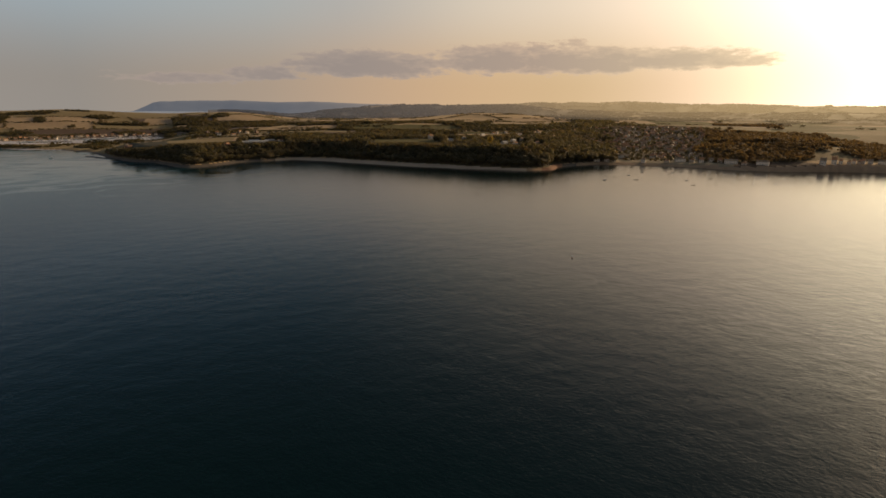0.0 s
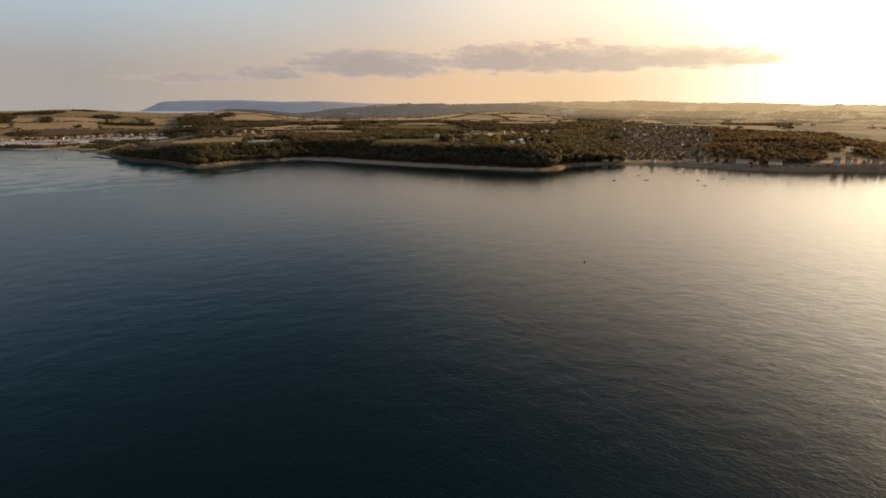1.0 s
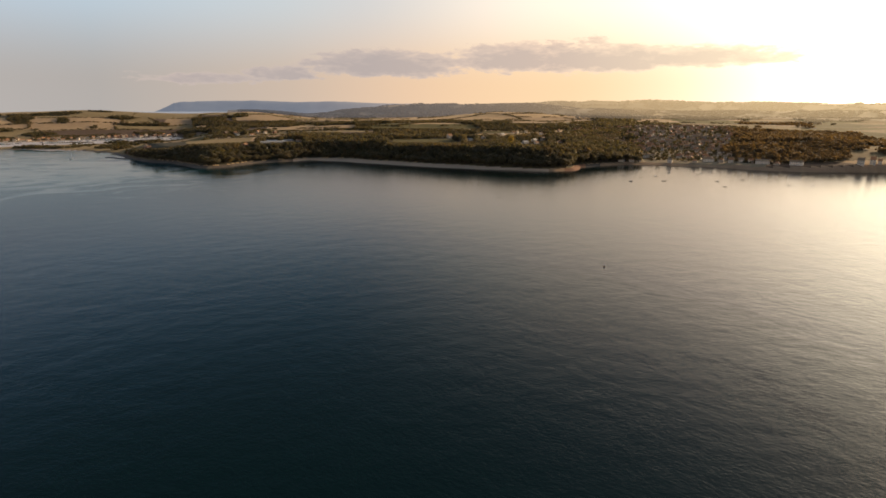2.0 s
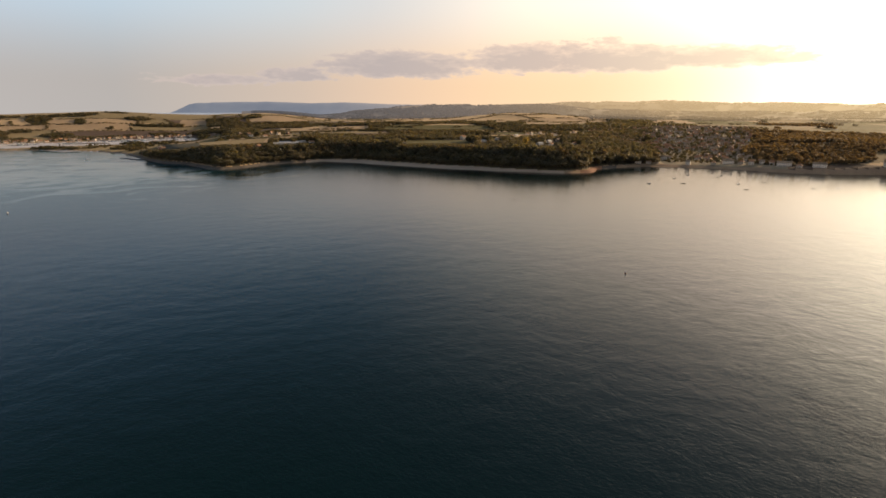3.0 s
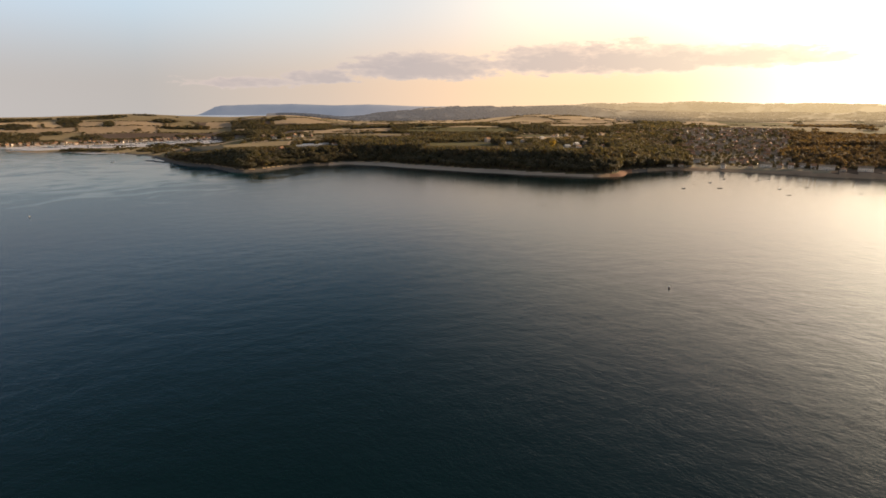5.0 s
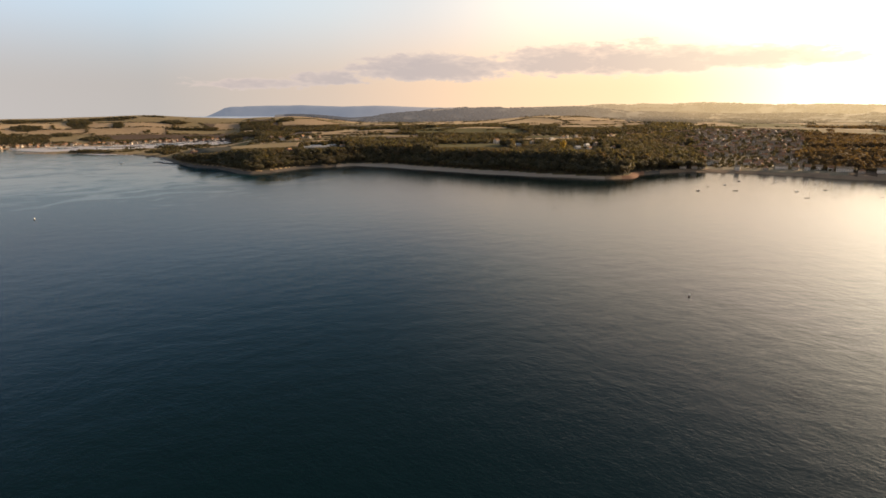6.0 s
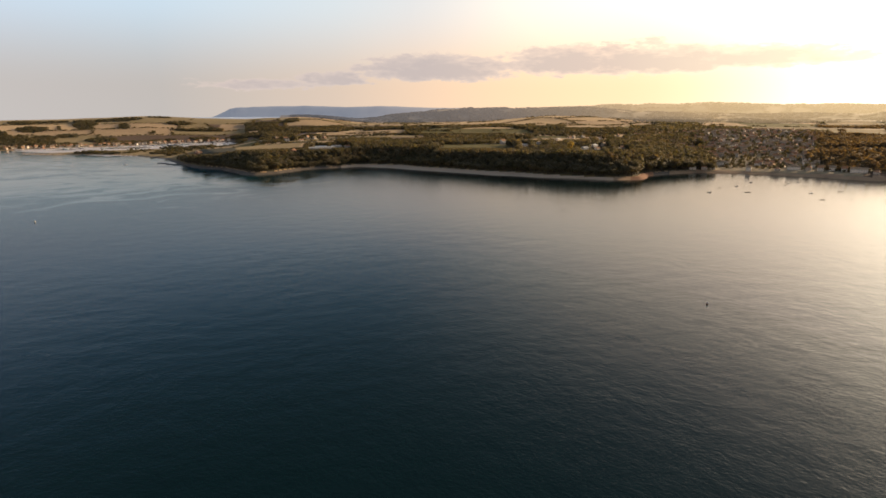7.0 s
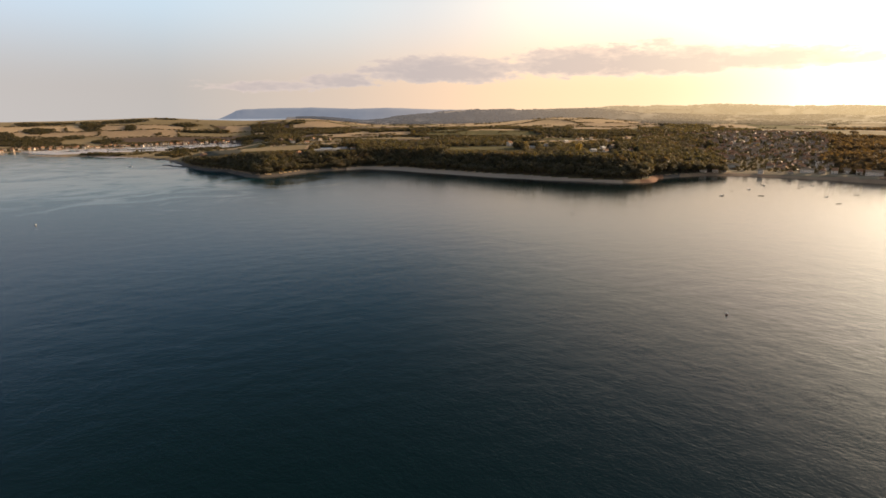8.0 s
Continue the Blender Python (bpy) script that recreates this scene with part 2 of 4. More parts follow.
# Ridges one behind the other: distance, half depth, bearings, and the slope up to their crests, set to fit the camera's
# view.
RIDGES = [(2990, 130, (-8, -2, 8, 18, 24, 32, 45), (-0.03, -0.02, -0.016, -0.014, -0.0125, -0.014, -0.013)),
          (3400, 210, (-13, -7, -2, 3, 10, 16, 20, 24, 32, 45), (-0.03, -0.014, -0.005, 0.0035, 0.004, 0.0045, 0.001, -0.004, -0.005, -0.004)),
          (4080, 300, (-6, 0, 8, 13, 16, 18.4, 24, 26.4, 29.3, 32, 36.6, 41, 45), (-0.03, -0.005, 0.001, 0.0045, 0.0063, 0.0089, 0.0104, 0.0122, 0.0108, 0.0093, 0.008, 0.0072, 0.0069))]


def height(x, y, d=None):
    x, y = np.asarray(x, float), np.asarray(y, float)
    d = inland(x, y) if d is None else d
    az, r = bearing(x, y), np.hypot(x, y)
    bw = beach_width(az)
    low, village = 1 - smooth(az, -24, -20), smooth(az, 21, 26)
    low = np.maximum(low, (1 - smooth(az, -20, -14)) * smooth(r, 1290, 1480))
    beach = 3.2 * smooth(d, -2, bw)
    wood = beach + 19 * smooth(d, bw, bw + 55) + 15 * (1 - np.exp(-np.maximum(d - bw, 0) / 380))
    town = 4 * smooth(d, 0, 12) + 42 * smooth(d, 40, 620)
    flat = 2.6 * smooth(d, 0, 18) + 3 * smooth(d, 60, 300)
    z = wood * (1 - low) * (1 - village) + town * village + flat * low
    west = 1 - smooth(az, -13, -5)
    back = 71 + 6.5 * np.exp(-((az + 25.5) / 2.6) ** 2) - 9 * np.exp(-((az + 17.5) / 3.0) ** 2) - 4 * smooth(-az, 28, 36)
    z = z + west * (np.maximum(back - z, 0) * smooth(r, 1960, 2640))
    z = z + 36 * np.exp(-((az - 13.8) / 7.2) ** 2 - ((r - 2620) / 240) ** 2)
    z = z + 24 * np.exp(-((x - 870) / 170) ** 2 - ((y - 960) / 150) ** 2)
    z = z + (9 * smooth(r, 1630, 1830) - 4 * smooth(r, 1850, 2000)) * smooth(az, -14, -10) * (1 - smooth(az, 22, 26))
    east = 1 - west
    for reach, depth, turns, slopes in RIDGES:
        crest = 100 + reach * (np.interp(az, turns, slopes) + 0.002 * (vnoise(az * 60 + reach, az * 9, 70) - 0.5))
        z = z + east * np.maximum(crest - z, 0) * np.exp(-((r - reach) / depth) ** 2)
    z = z + smooth(d, 90, 260) * (8 * (vnoise(x, y, 260) - 0.5) + 3 * (vnoise(x, y, 90) - 0.5))
    flats = (y > 1440 - (x + 900) * 0.55) & (az < -17) & (az > -40) & (r > 1500) & (d <= 0) & (d > -150)
    return np.where(d > 0, z + 0.02, np.where(flats, 0.3 * (vnoise(x, y, 60) * 0.6 + vnoise(y, x, 25) * 0.4 - 0.42), np.maximum(-4, d * 0.12)))


# ---- fields: a jittered net of plots ----
PLOT_X, PLOT_Y = 380.0, 92.0
_jit = np.random.RandomState(11).rand(128, 128, 3)


def plots(x, y):
    """The plot that holds a point, as a number from 0 to 1, and how far its hedge is."""
    x, y = np.asarray(x, float), np.asarray(y, float)
    u, v = x + 0.25 * y + 30 * (vnoise(x, y, 300) - 0.5), y
    i, j = np.floor(u / PLOT_X).astype(int), np.floor(v / PLOT_Y).astype(int)
    d1, d2, pick = np.full(x.shape, 1e9), np.full(x.shape, 1e9), np.zeros(x.shape)
    for a in (-1, 0, 1):
        for b in (-1, 0, 1):
            cell = _jit[(i + a) % 128, (j + b) % 128]
            dd = np.hypot(u - (i + a + 0.1 + 0.8 * cell[..., 0]) * PLOT_X, v - (j + b + 0.1 + 0.8 * cell[..., 1]) * PLOT_Y)
            near = dd < d1
            d2 = np.where(near, d1, np.minimum(d2, dd))
            pick = np.where(near, cell[..., 2], pick)
            d1 = np.where(near, dd, d1)
    return pick, (d2 - d1) * 0.5


# Open plots among the woods: bearings, distances and ground.
CLEARINGS = [(1.5, 9, 1185, 1275, 5), (-17.5, -11.5, 1225, 1330, 7), (-13, -8.5, 1400, 1500, 7), (-9, 0, 1560, 1650, 7), (-10, -2, 1700, 1810, 3),
             (0, 11, 1690, 1810, 5), (2, 9, 1870, 1960, 3), (11, 15, 1500, 1570, 5), (14, 20, 2050, 2220, 3), (-21.5, -15.5, 1330, 1620, 5), (26.5, 30.1, 2200, 2650, 3), (30.4, 36.2, 1840, 2150, 7), (29.6, 35.2, 2150, 2650, 5), (20.6, 22.6, 2290, 2480, 3), (33, 38, 2740, 2800, 3)]
# Copses on the western hill: bearing, distance and half sizes.
COPSES = [(-33.5, 2530, 1.8, 50), (-30.05, 2440, 0.8, 100), (-27.75, 2505, 1.9, 34), (-27.1, 2356, 0.4, 42), (-33.8, 2350, 1.2, 60), (-31.15, 2212, 0.75, 28), (-34.3, 2140, 2.4, 80),
          (-24.4, 2560, 0.75, 20), (-22.7, 2428, 1.1, 45), (-25, 2220, 0.32, 22), (-21.5, 2278, 1.8, 20), (-28.85, 2100, 0.95, 40), (-21, 2080, 1.1, 45), (-37, 2200, 2.0, 160), (-14.5, 2060, 3, 60)]
# Fields on the western hill: bearings, distances and ground.
HILL = [(-29, -16.5, 1960, 2172, 6), (-29.6, -23.4, 2172, 2300, 3), (-28.9, -22.8, 2300, 2400, 3), (-28.9, -22, 2400, 2720, 7), (-23.4, -16.5, 2172, 2262, 7), (-22.6, -19.6, 2262, 2335, 4),
        (-19.6, -16.5, 2262, 2420, 3), (-22, -16.5, 2420, 2720, 7), (-45, -29.6, 2220, 2300, 3), (-32, -29.6, 2300, 2440, 4), (-45, -32, 2300, 2440, 4), (-45, -28.9, 2440, 2720, 7), (-45, -29, 1960, 2220, 7)]


def hill_field(x, y):
    """The number of the western hill's field that holds a point, or -1."""
    az, r = bearing(x, y) + 0.9 * (vnoise(x, y, 190) - 0.5), np.hypot(x, y) + 26 * (vnoise(y, x, 240) - 0.5) + 0.05 * (x + 800)
    k = np.full(np.shape(x), -1)
    for i, (a0, a1, r0, r1, _) in enumerate(HILL):
        k = np.where((az > a0) & (az <= a1) & (r > r0) & (r <= r1), i, k)
    return k


def clearing(x, y):
    """The ground of the clearing that holds a point, or -1."""
    az, r = bearing(x, y) + 1.6 * (vnoise(x, y, 70) - 0.5), np.hypot(x, y) + 24 * (vnoise(y, x, 60) - 0.5)
    k = np.full(np.shape(x), -1)
    for a0, a1, r0, r1, kind in CLEARINGS:
        k = np.where((az > a0) & (az < a1) & (r > r0) & (r < r1), kind, k)
    return k


def hanging_wood(x, y, d):
    """The wood on the hill east of the village, with a strip of grass across it, and the thinner trees beyond it."""
    az, r = bearing(x, y) + 2.4 * (vnoise(x, y, 90) - 0.5), np.hypot(x, y) + 60 * (vnoise(y, x, 80) - 0.5)
    crown = (az > 34.8) & (az < 43.6) & (d > 42) & (r < 1600)
    strip_ = (az > 34) & (az < 39.6) & (r > 1296) & (r < 1345)
    beyond = (az >= 43.6) & (az < 56) & (d > 58) & (r < 1530) & (vnoise(x, y, 60) > 0.3)
    return (crown & ~strip_) | beyond


def wooded(x, y, d):
    """How thickly trees stand at a point, 0 to 1."""
    az, r = bearing(x, y), np.hypot(x, y)
    bw = beach_width(az)
    belt = smooth(d, bw + 2, bw + 8) * (1 - smooth(d, 150, 190)) * smooth(az, -23.5, -22) * (1 - smooth(az, 25, 27)) * (1 - (r > 1335) * (az < -15))
    mixed = (vnoise(x, y, 150) * 0.6 + vnoise(x + 500, y, 60) * 0.4 > 0.45) * smooth(d, 140, 160) * smooth(az, -16, -13) * (1 - smooth(az, 24, 27)) * (1 - smooth(r, 2120, 2180)) * (1 - (r > 1585) * (r < 1650))
    hanger = hanging_wood(x, y, d)
    far = (vnoise(x, y, 220) * 0.6 + vnoise(y, x, 70) * 0.4 > np.where(az > 36, 0.52, 0.4)) * smooth(r, 1790, 1840) * smooth(az, 20, 26) * (1 - smooth(az + 2 * (vnoise(x, y, 120) - 0.5), 40.5, 41.5))
    left = (vnoise(x + 90, y, 130) > 0.74) * smooth(r, 2000, 2050) * (1 - smooth(az, -14, -12)) * (r < 2500) * (az > -17)
    left = np.maximum(left, smooth(d, 20, 40) * (1 - smooth(az, -14, -12)) * (r > 1700) * (r < 2060) * (d > np.where(az < -20, 24, 55)) * (d < 110) * (vnoise(x, y, 45) > np.where(az < -20, 0.36, 0.55)))
    wob = 1.8 * (vnoise(x, y, 50) - 0.42)
    for a, q, sa_, sq in COPSES:
        left = np.maximum(left, ((az - a) / sa_) ** 2 + ((r - q) / sq) ** 2 < 1 + wob)
    spit = (az < -20.5) & (r < 1660) & (d > 9) & (vnoise(x, y, 28) > 0.66)
    w = np.maximum.reduce([belt, mixed, hanger * 1.0, far, left, spit * 0.8])
    w = np.where(clearing(x, y) >= 0, 0, w)
    return np.where((d > bw + 1) | (az < -22), w, 0) * (d > 3)


def ground_kind(x, y, d):
    """Which ground covers a point (index into GROUND_MATERIALS)."""
    az, r = bearing(x, y), np.hypot(x, y)
    pick, _ = plots(x, y)
    k = np.select([pick < 0.3, pick < 0.52, pick < 0.6, pick < 0.7], [3, 7, 5, 6], 4)
    k = np.where((az > 1) & (az < 24) & (r > 2330), np.where(pick < 0.25, 3, 4), k)
    k = np.where((az > 22) & (r > 1600), np.select([pick < 0.15, pick < 0.75], [3, 7], 5), k)
    own = hill_field(x, y)
    k = np.where(own >= 0, np.array([row[4] for row in HILL])[own], k)
    k = np.where(clearing(x, y) >= 0, clearing(x, y), k)
    k = np.where((az > 23) & (az < 37.5) & (r < 1830) & (clearing(x, y) < 0), 8, k)
    k = np.where((az < -20) & (r < 1700), 7, k)
    k = np.where((az + 2 * (vnoise(x, y, 70) - 0.5) > 35.5) & (r < np.where(az > 40, 2500, 1830)) & (d > 40), np.where(vnoise(x, y, 230) > 0.52, 7, 5), k)
    k = np.where(wooded(x, y, d) > 0.3, 2, k)
    bw = beach_width(az)
    k = np.where(d < bw + 1, np.where((az > -8) & (az < 18), 0, 1), k)
    k = np.where((d < bw + 1) & (((az < -8) & (az > -26)) | ((az > 19.5) & (az < 23))), 10, k)
    k = np.where((az < -24) & (d > 10) & (d < 40), 7, k)
    k = np.where((az > 19.6) & (az < 21.6) & (d < 11), 11, k)
    k = np.where((y > 1440 - (x + 900) * 0.55) & (az < -17) & (r > 1500) & (d < 2), 9, k)
    return k


GROUND_MATERIALS = [SAND, SHINGLE, WOOD_FLOOR, STRAW, STUBBLE, PASTURE, PLOUGHED, DRY_GRASS, GARDENS, PALE_FLATS, COBBLES, RED_EARTH]


def sector(name, az0, az1, step, radii, mats, kind_of=None, top=None):
    """A sheet of land over a sector of the plan, as fine as the step in degrees and the radii."""
    az = np.radians(np.arange(az0, az1 + step / 2, step))
    rr, aa = np.meshgrid(radii, az, indexing="ij")
    x, y = rr * np.sin(aa), rr * np.cos(aa)
    d = inland(x, y)
    z = height(x, y, d) if top is None else top(x, y)
    n, m = rr.shape
    idx = np.arange(n * m).reshape(n, m)
    quads = np.stack([idx[:-1, :-1], idx[:-1, 1:], idx[1:, 1:], idx[1:, :-1]], -1).reshape(-1, 4)[:, ::-1]
    me = bpy.data.meshes.new(name)
    me.from_pydata(np.stack([x, y, z], -1).reshape(-1, 3).tolist(), [], quads.tolist())
    for mt in mats:
        me.materials.append(mt)
    if kind_of is not None:
        cx, cy = x.reshape(-1)[quads].mean(1), y.reshape(-1)[quads].mean(1)
        me.polygons.foreach_set("material_index", kind_of(cx, cy, inland(cx, cy)).astype(np.int32))
    me.polygons.foreach_set("use_smooth", np.ones(len(quads), bool))
    me.update()
    return new(name, me)


radii = 740 * np.power(1.0085, np.arange(0, 163))
ground = tagged(sector("ground", -58, 62, 0.14, radii, GROUND_MATERIALS, ground_kind), "rolling coastal farmland with golden stubble fields, pasture and sandy beach", "ground", kind="structure")

# ---- the sea: one sheet to the horizon ----
bm = bmesh.new()
bmesh.ops.create_circle(bm, cap_ends=True, segments=128, radius=5600)
me = bpy.data.meshes.new("water")
bm.to_mesh(me)
bm.free()
me.materials.append(SEA)
water = tagged(new("water", me), "calm dark blue-green sea with fine ripples and pale slicks", "sea", kind="structure")


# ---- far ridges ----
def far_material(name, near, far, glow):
    """Far hills and bay with haze painted into colour and emission, warmer to the east."""
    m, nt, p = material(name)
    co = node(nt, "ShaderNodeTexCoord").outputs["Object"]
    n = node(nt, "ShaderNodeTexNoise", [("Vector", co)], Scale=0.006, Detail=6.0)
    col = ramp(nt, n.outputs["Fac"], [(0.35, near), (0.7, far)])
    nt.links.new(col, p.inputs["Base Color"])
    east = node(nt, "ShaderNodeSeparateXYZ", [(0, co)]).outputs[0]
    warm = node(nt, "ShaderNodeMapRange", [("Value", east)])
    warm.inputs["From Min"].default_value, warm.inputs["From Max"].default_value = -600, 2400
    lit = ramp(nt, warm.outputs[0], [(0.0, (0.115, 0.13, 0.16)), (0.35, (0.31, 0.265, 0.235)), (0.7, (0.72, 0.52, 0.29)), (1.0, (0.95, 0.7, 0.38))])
    haze_col = node(nt, "ShaderNodeMix", [(6, col), (7, lit)], data_type="RGBA", Factor=0.85)
    nt.links.new(haze_col.outputs[2], p.inputs["Emission Color"])
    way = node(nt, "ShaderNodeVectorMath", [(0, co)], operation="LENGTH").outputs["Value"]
    deep = node(nt, "ShaderNodeMapRange", [("Value", way)])     # the painted haze glow grows with distance
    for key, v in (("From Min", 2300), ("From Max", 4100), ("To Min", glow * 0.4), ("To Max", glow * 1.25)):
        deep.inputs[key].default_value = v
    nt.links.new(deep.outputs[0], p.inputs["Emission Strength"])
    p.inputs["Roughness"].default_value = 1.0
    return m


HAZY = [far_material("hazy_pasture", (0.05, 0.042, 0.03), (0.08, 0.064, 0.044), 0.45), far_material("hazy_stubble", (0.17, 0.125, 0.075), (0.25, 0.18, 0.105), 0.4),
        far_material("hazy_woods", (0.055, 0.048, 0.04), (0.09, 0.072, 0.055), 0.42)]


def ridge_kind(x, y, d):
    pick, hedge = plots(x, y)
    k = np.where(pick > 0.84, 1, 0)
    return np.where((vnoise(x, y, 240) * 0.6 + vnoise(x, y, 90) * 0.4 > 0.53) | (hedge < 8), 2, k)


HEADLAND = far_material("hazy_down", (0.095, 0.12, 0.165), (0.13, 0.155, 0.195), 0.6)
FAR_SEA = far_material("far_bay", (0.45, 0.45, 0.47), (0.5, 0.5, 0.52), 0.8)

radii = np.linspace(2860, 4300, 110)
tagged(sector("backdrop", -14, 62, 0.2, radii, HAZY, ridge_kind), "wooded far ridge with evening haze put into its glow", "hills", kind="structure")


def down_top(x, y):
    az, r = bearing(x, y), np.hypot(x, y)
    el = np.interp(az, (-20.9, -20.5, -19.8, -19.2, -18.6, -18.1, -15, -11.7, -9.5, -7.3, -4.1, -1.5, 0.2, 4, 6, 8),
                   (-0.03, -0.0115, -0.0065, -0.0015, 0.0042, 0.006, 0.0078, 0.009, 0.0078, 0.0068, 0.0085, 0.0072, 0.006, 0.005, 0.001, -0.006))
    el = el + 0.0007 * (vnoise(az * 40, az, 25) - 0.5)
    crest = 100 + 4700 * el
    return crest * smooth(r, 4400, 4690) + 30 * (1 - smooth(r, 4400, 4690)) * smooth(az, -22, -20)


tagged(sector("backdrop", -22, 8, 0.1, np.linspace(4400, 4750, 12), [HEADLAND], top=down_top), "chalk headland far across the bay, with haze blue in its colour", "headland", kind="structure")


def strip(name, radius, az0, az1, z0, z1, mat, steps=60):
    """An upright band of far distance along part of a circle, with its bearing and height as texture coordinates."""
    bm = bmesh.new()
    uv = bm.loops.layers.uv.new("UVMap")
    cols = []
    for i in range(steps + 1):
        a = az0 + (az1 - az0) * i / steps
        s, c = math.sin(radians(a)), math.cos(radians(a))
        cols.append((a, bm.verts.new((radius * s, radius * c, z0)), bm.verts.new((radius * s, radius * c, z1))))
    for (a, p, q), (b, r, s) in zip(cols, cols[1:]):
        f = bm.faces.new((p, r, s, q))
        for lo, w in zip(f.loops, ((a, z0), (b, z0), (b, z1), (a, z1))):
            lo[uv].uv = (w[0] / 60, w[1] / 1000)
    me = bpy.data.meshes.new(name)
    bm.to_mesh(me)
    bm.free()
    me.materials.append(mat)
    return new(name, me)


# upright glowing strip for the bay, its height set to fit the camera's view
tagged(strip("backdrop", 4380, -22, -12.5, 30, 58, FAR_SEA), "pale bay below the far headland", "sea", kind="structure")


def haze_material():
    """Glowing evening air low over the horizon: mauve abreast of the sun, golden and then white towards it, brightened
    opposite it.
    """
    m = bpy.data.materials.new("evening_haze")
    m.use_nodes = True
    nt = m.node_tree
    nt.nodes.clear()
    uv = node(nt, "ShaderNodeTexCoord").outputs["UV"]
    sep = node(nt, "ShaderNodeSeparateXYZ", [(0, uv)])
    off = node(nt, "ShaderNodeMath", [(0, sep.outputs[0])], operation="MULTIPLY_ADD")
    off.inputs[1].default_value, off.inputs[2].default_value = 60 / 180, -SUN_AZ / 180
    side = node(nt, "ShaderNodeMath", [(0, off.outputs[0])], operation="ABSOLUTE").outputs[0]     # turn away from the sun, 0 to 1
    up = node(nt, "ShaderNodeMapRange", [("Value", sep.outputs[1])])
    up.inputs["From Min"].default_value, up.inputs["From Max"].default_value = 0.1, 2.25
    tint = node(nt, "ShaderNodeMapRange", [("Value", sep.outputs[1])], interpolation_type="SMOOTHSTEP")
    tint.inputs["From Min"].default_value, tint.inputs["From Max"].default_value = 0.25, 1.05
    # stops past 0.6 brighten unseen sky to fill the land's camera-facing sides
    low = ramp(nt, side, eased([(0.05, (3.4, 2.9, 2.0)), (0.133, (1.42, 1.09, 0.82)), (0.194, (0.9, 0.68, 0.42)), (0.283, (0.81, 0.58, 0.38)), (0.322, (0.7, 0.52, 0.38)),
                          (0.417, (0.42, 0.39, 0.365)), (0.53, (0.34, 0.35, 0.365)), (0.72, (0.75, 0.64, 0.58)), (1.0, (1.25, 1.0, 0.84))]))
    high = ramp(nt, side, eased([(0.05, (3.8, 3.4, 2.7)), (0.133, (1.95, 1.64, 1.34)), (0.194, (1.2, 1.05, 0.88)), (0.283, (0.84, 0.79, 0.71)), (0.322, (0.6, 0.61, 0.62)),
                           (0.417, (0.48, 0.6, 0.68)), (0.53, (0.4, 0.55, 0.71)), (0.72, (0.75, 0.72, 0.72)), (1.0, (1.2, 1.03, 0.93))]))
    col = node(nt, "ShaderNodeMix", [("Factor", tint.outputs[0]), (6, low), (7, high)], data_type="RGBA")
    climb = node(nt, "ShaderNodeMapRange", [("Value", sep.outputs[1])], interpolation_type="SMOOTHSTEP")     # deeper blue higher up away from the sun, added to tint sea reflections
    climb.inputs["From Min"].default_value, climb.inputs["From Max"].default_value = 0.96, 1.3
    deep = ramp(nt, side, [(0.22, (1, 1, 1)), (0.36, (0.1, 0.33, 0.58)), (0.6, (0.09, 0.32, 0.57)), (0.8, (0.9, 0.95, 1))])
    col = node(nt, "ShaderNodeMix", [("Factor", climb.outputs[0]), (6, col.outputs[2]), (7, deep)], data_type="RGBA", blend_type="MULTIPLY")
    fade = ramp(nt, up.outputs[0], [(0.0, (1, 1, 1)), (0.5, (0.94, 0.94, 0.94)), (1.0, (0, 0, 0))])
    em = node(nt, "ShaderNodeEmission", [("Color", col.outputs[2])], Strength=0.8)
    clear = node(nt, "ShaderNodeBsdfTransparent")
    mx = node(nt, "ShaderNodeMixShader", [("Fac", fade), (1, clear.outputs[0]), (2, em.outputs[0])])
    node(nt, "ShaderNodeOutputMaterial", [(0, mx.outputs[0])])
    return m


air = tagged(strip("backdrop", 4880, -120, 240, -20, 2250, haze_material(), 240), "glowing band of evening sky haze, brighter behind the camera", "sky", kind="structure")
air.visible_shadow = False


